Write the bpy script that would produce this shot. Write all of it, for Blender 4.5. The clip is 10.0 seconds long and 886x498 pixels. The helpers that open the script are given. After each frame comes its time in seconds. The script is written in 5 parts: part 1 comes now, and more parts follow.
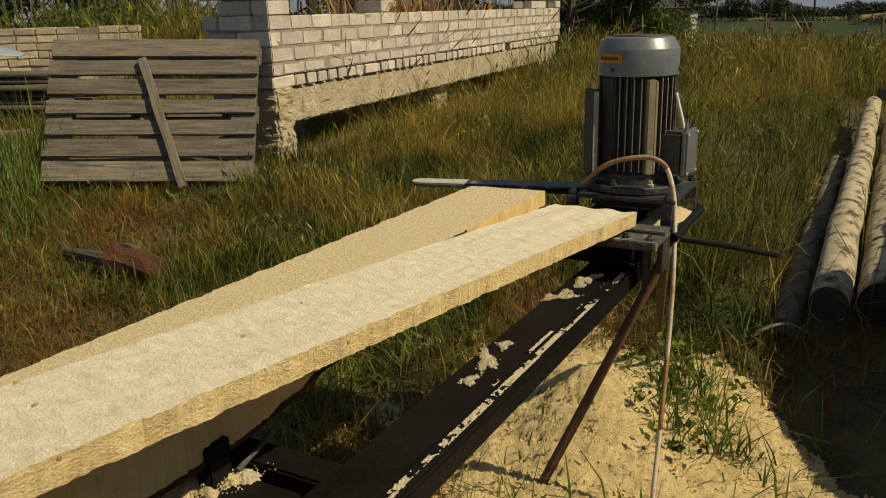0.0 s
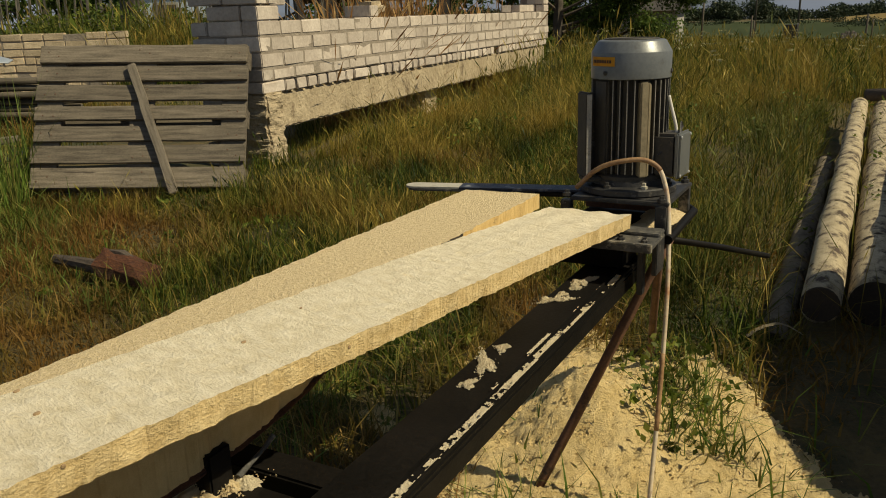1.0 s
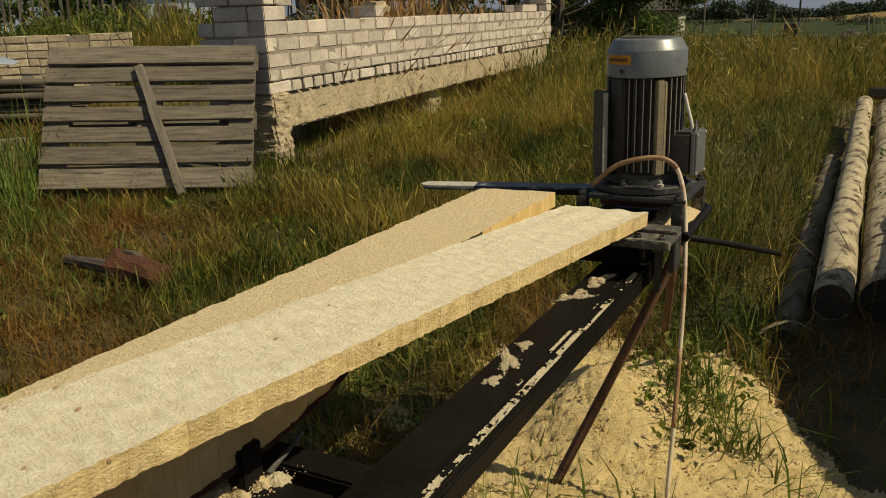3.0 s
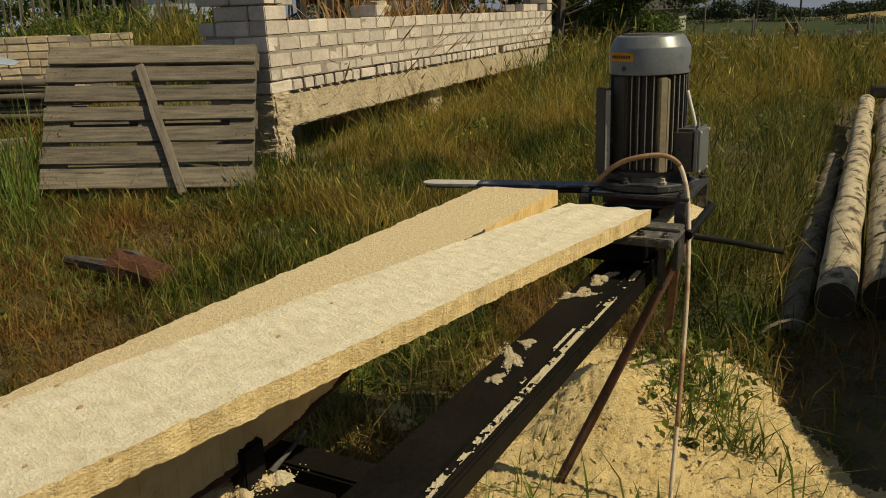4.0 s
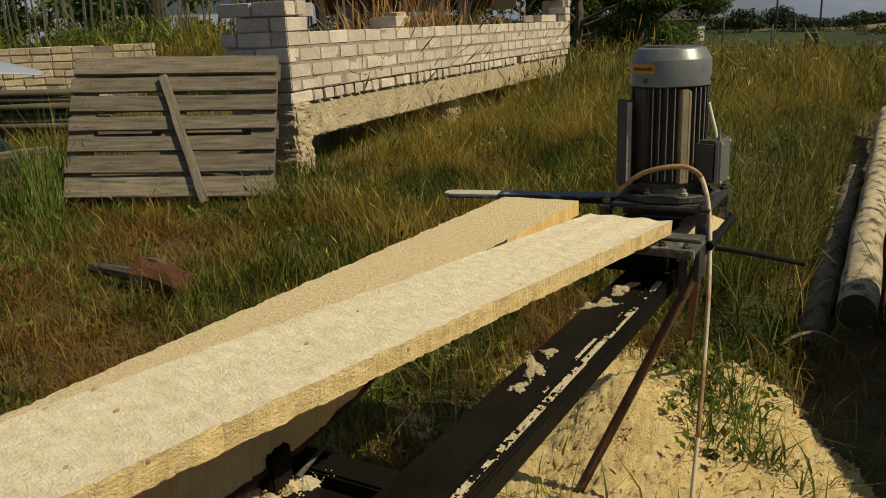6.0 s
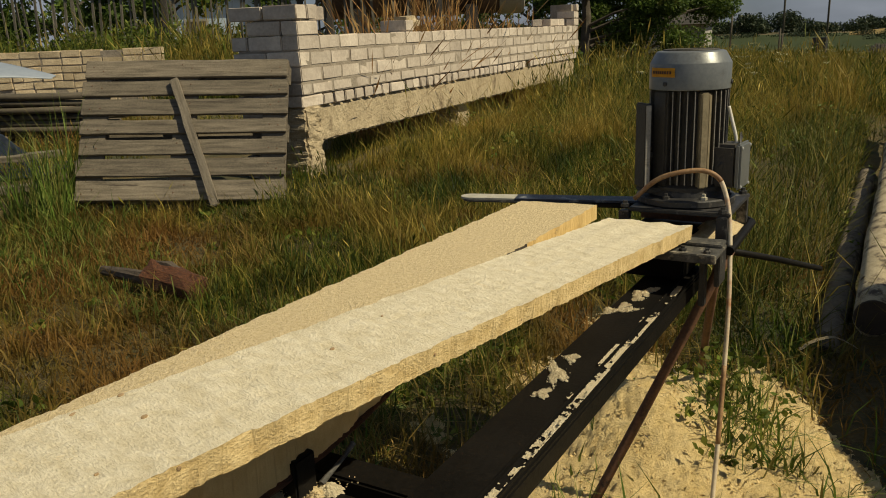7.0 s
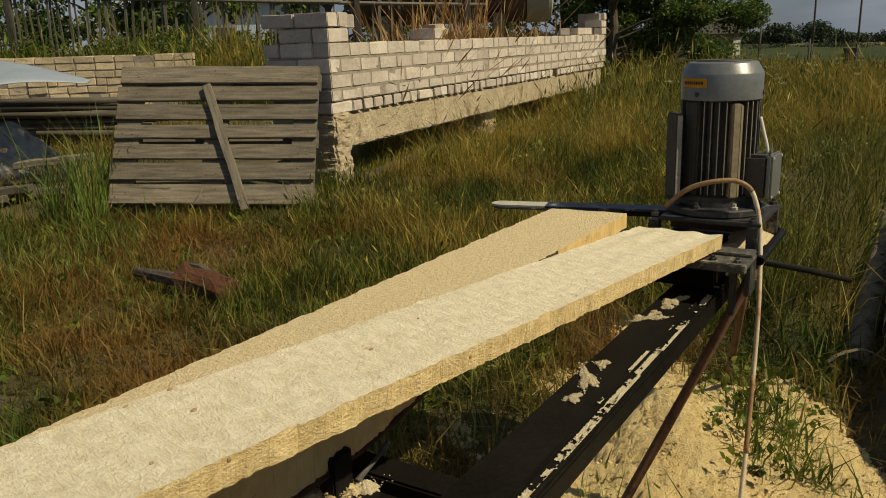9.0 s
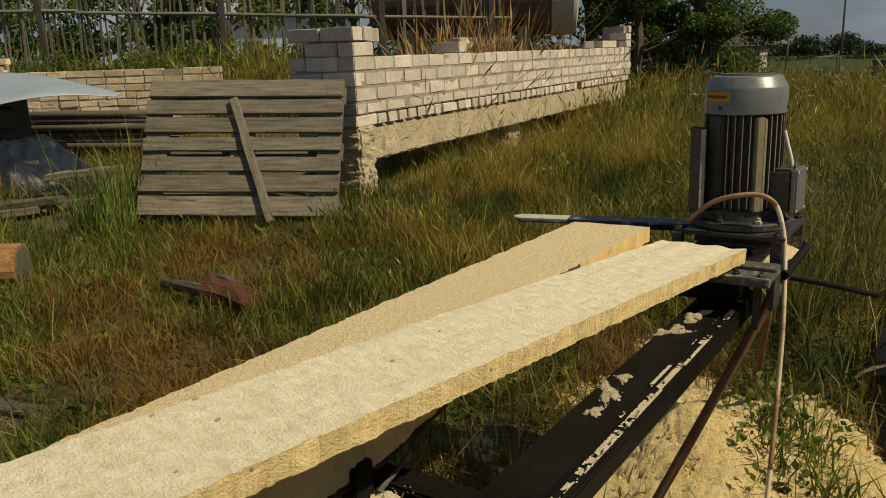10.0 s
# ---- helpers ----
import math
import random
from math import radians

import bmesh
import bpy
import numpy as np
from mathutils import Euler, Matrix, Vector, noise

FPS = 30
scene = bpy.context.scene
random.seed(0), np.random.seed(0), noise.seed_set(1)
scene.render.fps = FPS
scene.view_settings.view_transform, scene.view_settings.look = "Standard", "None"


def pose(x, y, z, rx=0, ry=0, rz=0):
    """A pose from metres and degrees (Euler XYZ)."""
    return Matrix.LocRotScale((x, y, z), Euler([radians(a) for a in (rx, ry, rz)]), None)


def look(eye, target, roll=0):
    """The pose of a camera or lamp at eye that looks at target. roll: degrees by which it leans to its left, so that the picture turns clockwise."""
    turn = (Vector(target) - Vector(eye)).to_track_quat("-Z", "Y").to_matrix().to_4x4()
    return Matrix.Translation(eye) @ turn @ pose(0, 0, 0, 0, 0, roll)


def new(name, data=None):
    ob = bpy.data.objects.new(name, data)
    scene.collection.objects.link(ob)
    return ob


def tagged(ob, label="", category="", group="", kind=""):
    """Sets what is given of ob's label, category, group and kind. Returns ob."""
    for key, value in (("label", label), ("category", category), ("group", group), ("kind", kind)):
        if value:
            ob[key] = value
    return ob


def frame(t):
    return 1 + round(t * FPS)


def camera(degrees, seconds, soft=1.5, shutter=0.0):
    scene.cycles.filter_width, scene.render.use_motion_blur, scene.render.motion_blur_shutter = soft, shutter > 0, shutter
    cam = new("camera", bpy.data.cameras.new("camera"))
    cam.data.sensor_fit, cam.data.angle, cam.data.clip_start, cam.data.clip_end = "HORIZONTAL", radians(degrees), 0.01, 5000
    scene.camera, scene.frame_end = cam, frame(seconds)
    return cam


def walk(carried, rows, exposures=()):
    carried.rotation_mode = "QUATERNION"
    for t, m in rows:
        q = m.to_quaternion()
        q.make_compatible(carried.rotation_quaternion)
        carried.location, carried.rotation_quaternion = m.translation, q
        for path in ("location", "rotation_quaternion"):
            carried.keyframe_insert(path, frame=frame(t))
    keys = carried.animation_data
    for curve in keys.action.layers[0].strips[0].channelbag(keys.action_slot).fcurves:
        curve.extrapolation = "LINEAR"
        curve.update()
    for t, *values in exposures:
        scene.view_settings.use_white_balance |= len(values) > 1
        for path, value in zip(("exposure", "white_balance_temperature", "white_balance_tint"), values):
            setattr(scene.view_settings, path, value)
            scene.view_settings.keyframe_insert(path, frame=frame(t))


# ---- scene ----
cam = camera(57.20, 10.0, soft=1.0)
PATH = [
    (0, pose(0.0966, 0.1339, 0.9768, 73.683, 1.508, 1.460)),
    (0.5, pose(0.0889, 0.1278, 0.9780, 73.905, 1.721, 0.816)),
    (1, pose(0.0829, 0.1319, 0.9778, 73.926, 1.805, 0.610)),
    (1.5, pose(0.0766, 0.1274, 0.9757, 73.935, 1.828, 0.596)),
    (2, pose(0.0623, 0.1206, 0.9772, 73.916, 1.903, 0.579)),
    (2.5, pose(0.0473, 0.1210, 0.9788, 73.928, 1.972, 0.590)),
    (4, pose(0.0394, 0.1290, 0.9705, 73.952, 2.136, 0.644)),
    (4.5, pose(0.0318, 0.1276, 0.9720, 73.943, 2.211, 0.650)),
    (5, pose(0.0294, 0.1185, 0.9757, 73.931, 2.263, 0.688)),
    (5.5, pose(0.0324, 0.1074, 0.9764, 74.302, 2.224, 1.323)),
    (7, pose(-0.0026, 0.1226, 0.9744, 74.966, 2.130, 2.260)),
    (7.5, pose(-0.0164, 0.1216, 0.9743, 75.028, 2.105, 2.599)),
    (8, pose(-0.0217, 0.1131, 0.9760, 75.080, 2.006, 2.948)),
    (8.5, pose(-0.0238, 0.1021, 0.9793, 75.282, 1.847, 3.458)),
    (9, pose(-0.0212, 0.0929, 0.9786, 75.537, 1.748, 4.037)),
    (9.5, pose(-0.0173, 0.0824, 0.9814, 76.003, 1.770, 4.936)),
    (10, pose(-0.0171, 0.0833, 0.9826, 76.447, 1.885, 5.729)),
]
walk(cam, PATH)

# ---- light ----
SUN = Vector((0.63, -0.21, 0.748)).normalized()
world = bpy.data.worlds.new("world")
scene.world = world
world.use_nodes = True
wn, wl = world.node_tree.nodes, world.node_tree.links
sky = wn.new("ShaderNodeTexSky")
sky.sky_type, sky.sun_disc = "NISHITA", False
sky.sun_elevation = math.asin(SUN.z)
sky.sun_rotation = math.atan2(SUN.x, SUN.y)
sky.air_density, sky.dust_density = 1.0, 0.4
wc = wn.new("ShaderNodeTexCoord")
wm = wn.new("ShaderNodeMapping")
wm.inputs["Scale"].default_value = (1.0, 1.0, 3.2)
wnoise = wn.new("ShaderNodeTexNoise")
wnoise.inputs["Scale"].default_value = 3.0
wnoise.inputs["Detail"].default_value = 7
wramp = wn.new("ShaderNodeValToRGB")
wramp.color_ramp.elements[0].position, wramp.color_ramp.elements[1].position = 0.42, 0.66
wmix = wn.new("ShaderNodeMix")
wmix.data_type = "RGBA"
wramp.color_ramp.elements[0].color = (0.6, 0.6, 0.6, 1)
wclouds = wn.new("ShaderNodeValToRGB")
wclouds.color_ramp.elements[0].position, wclouds.color_ramp.elements[1].position = 0.45, 0.68
wclouds.color_ramp.elements[0].color, wclouds.color_ramp.elements[1].color = (0.27, 0.38, 0.55, 1), (0.85, 0.90, 1.0, 1)
wscale = wn.new("ShaderNodeVectorMath")
wscale.operation = "SCALE"
wscale.inputs["Scale"].default_value = 8.0
wl.new(wclouds.outputs[0], wscale.inputs[0])
wl.new(wscale.outputs[0], wmix.inputs[7])
wl.new(wc.outputs["Generated"], wm.inputs["Vector"])
wl.new(wm.outputs[0], wnoise.inputs["Vector"])
wl.new(wnoise.outputs["Fac"], wramp.inputs[0])
wl.new(wnoise.outputs["Fac"], wclouds.inputs[0])
wl.new(wramp.outputs[0], wmix.inputs[0])
wl.new(sky.outputs[0], wmix.inputs[6])
wl.new(wmix.outputs[2], wn["Background"].inputs[0])
wn["Background"].inputs[1].default_value = 0.048
sun = new("sun", bpy.data.lights.new("sun", "SUN"))
sun.data.energy, sun.data.angle, sun.data.color = 4.5, radians(0.53), (1.0, 0.875, 0.60)
sun.matrix_basis = look(SUN * 50, (0, 0, 0))
scene.view_settings.exposure = -0.05


# ---- materials ----
def material(name, low, high, rough=0.8, scale=8.0, fine=60.0, bump=0.3, metal=0.0, stretch=(1, 1, 1), depth=0.004, spot=None, spot_amount=0.5, island=0.0, spec=0.5):
    """Two colours mixed by coarse and fine grain, a third one in blotches, fine relief."""
    m = bpy.data.materials.new(name)
    m.use_nodes = True
    n, l = m.node_tree.nodes, m.node_tree.links
    b = n["Principled BSDF"]
    b.inputs["Metallic"].default_value = metal
    b.inputs["Specular IOR Level"].default_value = spec
    tc = n.new("ShaderNodeTexCoord")
    mp = n.new("ShaderNodeMapping")
    mp.inputs["Scale"].default_value = stretch
    l.new(tc.outputs["Object"], mp.inputs["Vector"])
    oi = n.new("ShaderNodeObjectInfo")
    shift = n.new("ShaderNodeVectorMath")
    shift.operation = "SCALE"
    shift.inputs[0].default_value = (17.3, 9.1, 5.7)
    l.new(oi.outputs["Random"], shift.inputs["Scale"])
    l.new(shift.outputs[0], mp.inputs["Location"])
    a, c = n.new("ShaderNodeTexNoise"), n.new("ShaderNodeTexNoise")
    a.inputs["Scale"].default_value, a.inputs["Detail"].default_value = scale, 5
    c.inputs["Scale"].default_value, c.inputs["Detail"].default_value = fine, 6
    c.inputs["Roughness"].default_value = 0.65
    l.new(mp.outputs[0], a.inputs["Vector"])
    l.new(mp.outputs[0], c.inputs["Vector"])
    add = n.new("ShaderNodeMath")
    add.operation = "ADD"
    l.new(a.outputs["Fac"], add.inputs[0])
    l.new(c.outputs["Fac"], add.inputs[1])
    ramp = n.new("ShaderNodeMapRange")
    ramp.inputs["From Min"].default_value, ramp.inputs["From Max"].default_value = 0.7, 1.3
    l.new(add.outputs[0], ramp.inputs["Value"])
    mix = n.new("ShaderNodeMix")
    mix.data_type = "RGBA"
    mix.inputs[6].default_value, mix.inputs[7].default_value = (*low, 1), (*high, 1)
    l.new(ramp.outputs[0], mix.inputs[0])
    col = mix.outputs[2]
    if spot:
        s = n.new("ShaderNodeTexNoise")
        s.inputs["Scale"].default_value, s.inputs["Detail"].default_value = scale * 0.6, 8
        s.inputs["Roughness"].default_value = 0.7
        l.new(mp.outputs[0], s.inputs["Vector"])
        r = n.new("ShaderNodeMapRange")
        r.inputs["From Min"].default_value, r.inputs["From Max"].default_value = 0.68 - 0.25 * spot_amount, 0.78 - 0.25 * spot_amount
        l.new(s.outputs["Fac"], r.inputs["Value"])
        m2 = n.new("ShaderNodeMix")
        m2.data_type = "RGBA"
        l.new(r.outputs[0], m2.inputs[0])
        l.new(col, m2.inputs[6])
        m2.inputs[7].default_value = (*spot, 1)
        col = m2.outputs[2]
    if island:
        hsv = n.new("ShaderNodeHueSaturation")
        mr = n.new("ShaderNodeMapRange")
        mr.inputs["To Min"].default_value, mr.inputs["To Max"].default_value = 1 - island, 1 + island
        l.new(oi.outputs["Random"], mr.inputs["Value"])
        l.new(mr.outputs[0], hsv.inputs["Value"])
        l.new(col, hsv.inputs["Color"])
        col = hsv.outputs[0]
    l.new(col, b.inputs["Base Color"])
    rr = n.new("ShaderNodeMapRange")
    rr.inputs["To Min"].default_value, rr.inputs["To Max"].default_value = max(rough - 0.12, 0.05), min(rough + 0.12, 1)
    l.new(c.outputs["Fac"], rr.inputs["Value"])
    l.new(rr.outputs[0], b.inputs["Roughness"])
    if bump:
        bp = n.new("ShaderNodeBump")
        bp.inputs["Strength"].default_value, bp.inputs["Distance"].default_value = bump, depth
        l.new(add.outputs[0], bp.inputs["Height"])
        l.new(bp.outputs[0], b.inputs["Normal"])
    return m


def leaf_material(name, colours, patch=0.5, dry=(0.2, 0.13, 0.045), translucent=0.25, spread=0.35, contrast=0.4, drift=0.0):
    """Blades and leaves: a colour for each island, drier in patches of the ground."""
    m = bpy.data.materials.new(name)
    m.use_nodes = True
    n, l = m.node_tree.nodes, m.node_tree.links
    b = n["Principled BSDF"]
    b.inputs["Roughness"].default_value = 0.6
    b.inputs["Specular IOR Level"].default_value = 0.25
    g = n.new("ShaderNodeNewGeometry")
    ramp = n.new("ShaderNodeValToRGB")
    e = ramp.color_ramp.elements
    while len(e) < len(colours):
        e.new(0.5)
    for i, c in enumerate(colours):
        e[i].position, e[i].color = i / max(1, len(colours) - 1), (*c, 1)
    tc = n.new("ShaderNodeTexCoord")
    area = n.new("ShaderNodeTexNoise")
    area.inputs["Scale"].default_value, area.inputs["Detail"].default_value = 1.7, 3
    l.new(tc.outputs["Object"], area.inputs["Vector"])
    shift = n.new("ShaderNodeMapRange")
    shift.inputs["From Min"].default_value, shift.inputs["From Max"].default_value = 0.3, 0.7
    shift.inputs["To Min"].default_value, shift.inputs["To Max"].default_value = -drift, drift
    l.new(area.outputs["Fac"], shift.inputs["Value"])
    pick = n.new("ShaderNodeMath")
    pick.operation, pick.use_clamp = "ADD", True
    l.new(g.outputs["Random Per Island"], pick.inputs[0])
    l.new(shift.outputs[0], pick.inputs[1])
    l.new(pick.outputs[0], ramp.inputs[0])
    no = n.new("ShaderNodeTexNoise")
    no.inputs["Scale"].default_value, no.inputs["Detail"].default_value = 0.9, 4
    l.new(tc.outputs["Object"], no.inputs["Vector"])
    r = n.new("ShaderNodeMapRange")
    r.inputs["From Min"].default_value, r.inputs["From Max"].default_value = 0.62 - spread * patch, 0.78 - spread * patch
    r.inputs["To Max"].default_value = 0.85
    l.new(no.outputs["Fac"], r.inputs["Value"])
    tone = n.new("ShaderNodeTexNoise")
    tone.inputs["Scale"].default_value, tone.inputs["Detail"].default_value = 5.5, 3
    l.new(tc.outputs["Object"], tone.inputs["Vector"])
    tr_ = n.new("ShaderNodeMapRange")
    tr_.inputs["From Min"].default_value, tr_.inputs["From Max"].default_value = 0.36, 0.64
    tr_.inputs["To Min"].default_value, tr_.inputs["To Max"].default_value = 1 - contrast, 1 + contrast
    l.new(tone.outputs["Fac"], tr_.inputs["Value"])
    hsv = n.new("ShaderNodeHueSaturation")
    l.new(tr_.outputs[0], hsv.inputs["Value"])
    l.new(ramp.outputs[0], hsv.inputs["Color"])
    mix = n.new("ShaderNodeMix")
    mix.data_type = "RGBA"
    mix.inputs[7].default_value = (*dry, 1)
    l.new(r.outputs[0], mix.inputs[0])
    l.new(hsv.outputs[0], mix.inputs[6])
    l.new(mix.outputs[2], b.inputs["Base Color"])
    tr = n.new("ShaderNodeBsdfTranslucent")
    l.new(mix.outputs[2], tr.inputs["Color"])
    ms = n.new("ShaderNodeMixShader")
    ms.inputs[0].default_value = translucent
    l.new(b.outputs[0], ms.inputs[1])
    l.new(tr.outputs[0], ms.inputs[2])
    l.new(ms.outputs[0], n["Material Output"].inputs["Surface"])
    return m


M_SAWN = material("sawn_wood", (0.64, 0.545, 0.35), (0.86, 0.78, 0.59), 0.92, 42, 250, 1.0, stretch=(1.4, 0.7, 1), depth=0.005, spot=(0.80, 0.66, 0.40), spot_amount=0.25)
M_SAWN_DUST = material("dusty_sawn_wood", (0.62, 0.47, 0.24), (0.84, 0.69, 0.42), 0.95, 120, 320, 1.0, depth=0.006)
M_SAWN_EDGE = material("sawn_edge_wood", (0.60, 0.42, 0.17), (0.86, 0.68, 0.36), 0.9, 26, 150, 1.0, stretch=(1.3, 4, 2.0), depth=0.004)
M_KNOT = material("knot_wood", (0.26, 0.17, 0.08), (0.45, 0.32, 0.17), 0.8, 60, 300, 0.4)
M_CANT = material("cant_wood", (0.66, 0.44, 0.16), (0.84, 0.62, 0.27), 0.8, 5, 70, 0.6, stretch=(8, 1, 8), spot=(0.30, 0.19, 0.09), spot_amount=0.2)
M_DUST = material("sawdust", (0.64, 0.465, 0.185), (0.88, 0.69, 0.345), 0.95, 18, 200, 1.0, depth=0.012, spot=(0.42, 0.27, 0.10), spot_amount=0.32)
M_DUST_CHIP = material("sawdust_chips", (0.70, 0.58, 0.36), (0.86, 0.76, 0.54), 0.95, 120, 500, 1.0, depth=0.006)
M_BLACK = material("black_paint", (0.005, 0.0046, 0.004), (0.012, 0.0105, 0.009), 0.55, 9, 120, 0.25, depth=0.002, spot=(0.02, 0.016, 0.012), spot_amount=0.15, spec=0.12)
M_BLACK_WORN = material("worn_black_paint", (0.014, 0.014, 0.015), (0.05, 0.048, 0.046), 0.5, 30, 160, 0.5, depth=0.002, spot=(0.22, 0.20, 0.17), spot_amount=0.45)
M_TABLE = material("worn_grey_steel", (0.035, 0.034, 0.032), (0.12, 0.115, 0.10), 0.6, 30, 120, 0.6, depth=0.003, spot=(0.36, 0.32, 0.24), spot_amount=0.5)
M_RUST = material("rusty_steel", (0.07, 0.032, 0.018), (0.17, 0.085, 0.045), 0.75, 25, 140, 0.5, depth=0.002, spot=(0.03, 0.018, 0.014), spot_amount=0.4)
M_STEEL = material("pale_steel", (0.36, 0.34, 0.26), (0.54, 0.50, 0.40), 0.5, 30, 200, 0.2, metal=0.05, spot=(0.2, 0.16, 0.11), spot_amount=0.3)
M_BLUE = material("blue_black_steel", (0.012, 0.016, 0.028), (0.03, 0.038, 0.06), 0.4, 30, 160, 0.3, spot=(0.30, 0.30, 0.29), spot_amount=0.42)
M_MOTOR = material("grey_motor_paint", (0.13, 0.14, 0.14), (0.19, 0.20, 0.20), 0.38, 14, 120, 0.25, metal=0.25, depth=0.001, spot=(0.10, 0.09, 0.075), spot_amount=0.42)
M_MOTOR_DARK = material("dusty_motor_casting", (0.03, 0.028, 0.024), (0.065, 0.058, 0.046), 0.7, 14, 110, 0.4, spot=(0.22, 0.17, 0.09), spot_amount=0.25)
# pale tan puts the sunlight on the ribs into their colour
M_RIB_LIT = material("lit_rib_paint", (0.20, 0.165, 0.10), (0.34, 0.285, 0.18), 0.8, 20, 110, 0.3)
M_FIN = material("motor_fin_paint", (0.035, 0.034, 0.030), (0.075, 0.068, 0.055), 0.55, 20, 110, 0.3, spot=(0.30, 0.24, 0.13), spot_amount=0.4)
# pale for scuffs and for light caught on fin edges and bracket
M_EDGE_LIT = material("scuffed_lit_edge", (0.20, 0.19, 0.17), (0.38, 0.36, 0.31), 0.6, 40, 160, 0.2, spot=(0.10, 0.09, 0.07), spot_amount=0.4)
M_DENT = material("scraped_metal", (0.5, 0.5, 0.48), (0.65, 0.65, 0.62), 0.4, 40, 200, 0.4, metal=0.4)
M_YELLOW = material("yellow_label", (0.72, 0.36, 0.02), (0.85, 0.45, 0.03), 0.5, 40, 200, 0.0)
M_INK = material("dark_ink", (0.05, 0.02, 0.01), (0.09, 0.04, 0.02), 0.6, 40, 200, 0.0)
M_HOSE = material("aged_cable", (0.52, 0.40, 0.25), (0.74, 0.66, 0.50), 0.55, 5, 60, 0.2, spot=(0.36, 0.13, 0.04), spot_amount=0.85)
M_WIRE = material("white_wire", (0.6, 0.56, 0.47), (0.75, 0.72, 0.64), 0.5, 20, 100, 0.1)
M_PALLET = material("weathered_pallet_wood", (0.060, 0.050, 0.036), (0.265, 0.222, 0.160), 0.9, 4, 60, 0.9, stretch=(1.2, 14, 14), depth=0.003, spot=(0.06, 0.047, 0.034), spot_amount=0.38, island=0.22)
M_PROP = material("weathered_prop_wood", (0.09, 0.075, 0.055), (0.30, 0.255, 0.19), 0.9, 4, 60, 0.9, stretch=(14, 14, 1.2), depth=0.003)
M_BRICK = material("silicate_brick", (0.42, 0.355, 0.29), (0.65, 0.575, 0.48), 0.92, 5, 45, 0.7, depth=0.006, spot=(0.42, 0.34, 0.25), spot_amount=0.3, island=0.13)
# yellower and brighter than M_BRICK, standing in for sunlight on the low wall
M_BRICK_SUN = material("sun_yellow_brick", (0.50, 0.39, 0.24), (0.74, 0.61, 0.41), 0.92, 5, 45, 0.8, depth=0.008, spot=(0.36, 0.24, 0.12), spot_amount=0.35, island=0.2)
M_MORTAR = material("mortar", (0.24, 0.20, 0.155), (0.38, 0.33, 0.26), 0.95, 12, 70, 0.8, depth=0.01)
M_CONCRETE = material("rough_concrete", (0.35, 0.275, 0.17), (0.55, 0.455, 0.30), 0.95, 5, 40, 0.9, depth=0.015, spot=(0.2, 0.15, 0.09), spot_amount=0.4)
M_BARK = material("birch_bark", (0.33, 0.265, 0.155), (0.60, 0.51, 0.34), 0.85, 5, 50, 0.9, stretch=(4, 3.0, 4), depth=0.008, spot=(0.085, 0.06, 0.04), spot_amount=0.70)
# bark darkened to carry the shade on the low log
M_BARK_SHADED = material("shaded_grey_bark", (0.11, 0.088, 0.06), (0.26, 0.21, 0.145), 0.9, 5, 50, 0.8, stretch=(4, 3, 4), depth=0.008, spot=(0.04, 0.03, 0.02), spot_amount=0.6)
M_SLEEVE = material("rusty_brown_sleeve", (0.19, 0.095, 0.04), (0.40, 0.25, 0.12), 0.6, 14, 90, 0.3, spot=(0.16, 0.07, 0.03), spot_amount=0.5)
M_BARK_DARK = material("peeled_dark_bark", (0.04, 0.03, 0.022), (0.11, 0.085, 0.06), 0.9, 8, 60, 0.8, depth=0.008)
# near-black so that the cut ends hold the shade they lie in
M_END_SHADED = material("shaded_log_end", (0.02, 0.015, 0.010), (0.055, 0.038, 0.024), 0.9, 10, 90, 0.6)
M_POLE = material("grey_pole_wood", (0.05, 0.042, 0.03), (0.13, 0.11, 0.08), 0.9, 4, 50, 0.7, stretch=(1, 12, 12), depth=0.004)
M_REDWOOD = material("red_brown_bark_wood", (0.035, 0.012, 0.006), (0.21, 0.075, 0.024), 0.85, 14, 70, 1.0, stretch=(3, 12, 12), depth=0.01)
M_ORANGE = material("orange_pine_bark", (0.28, 0.10, 0.025), (0.72, 0.42, 0.14), 0.8, 9, 40, 1.0, stretch=(2, 8, 8), depth=0.02, spot=(0.10, 0.045, 0.02), spot_amount=0.5)
M_SHEET = material("grey_sheet_metal", (0.24, 0.28, 0.33), (0.33, 0.37, 0.42), 0.5, 3, 40, 0.1, metal=0.1)
M_TARP = material("dark_blue_plastic", (0.008, 0.011, 0.018), (0.018, 0.024, 0.036), 0.36, 7, 40, 0.2, spec=0.3)
M_FENCE = material("grey_fence_wood", (0.085, 0.076, 0.056), (0.21, 0.19, 0.15), 0.9, 5, 50, 0.6, stretch=(10, 10, 1), island=0.3)
M_TANK = material("rusty_tank_steel", (0.06, 0.035, 0.025), (0.15, 0.10, 0.075), 0.8, 1.5, 22, 0.3, spot=(0.26, 0.22, 0.17), spot_amount=0.3)
M_TANK_END = material("grey_tank_end", (0.28, 0.27, 0.24), (0.42, 0.40, 0.36), 0.7, 2, 25, 0.2, spot=(0.17, 0.12, 0.08), spot_amount=0.3)
M_PLASTER = material("old_pale_plaster", (0.26, 0.25, 0.22), (0.40, 0.385, 0.35), 0.95, 1.2, 18, 0.4, spot=(0.3, 0.27, 0.22), spot_amount=0.4)
M_DARKWOOD = material("dark_shed_wood", (0.03, 0.026, 0.022), (0.08, 0.07, 0.06), 0.9, 4, 40, 0.5)
M_PALEBLUE = material("pale_blue_boards", (0.40, 0.50, 0.60), (0.52, 0.62, 0.72), 0.8, 2, 30, 0.2)
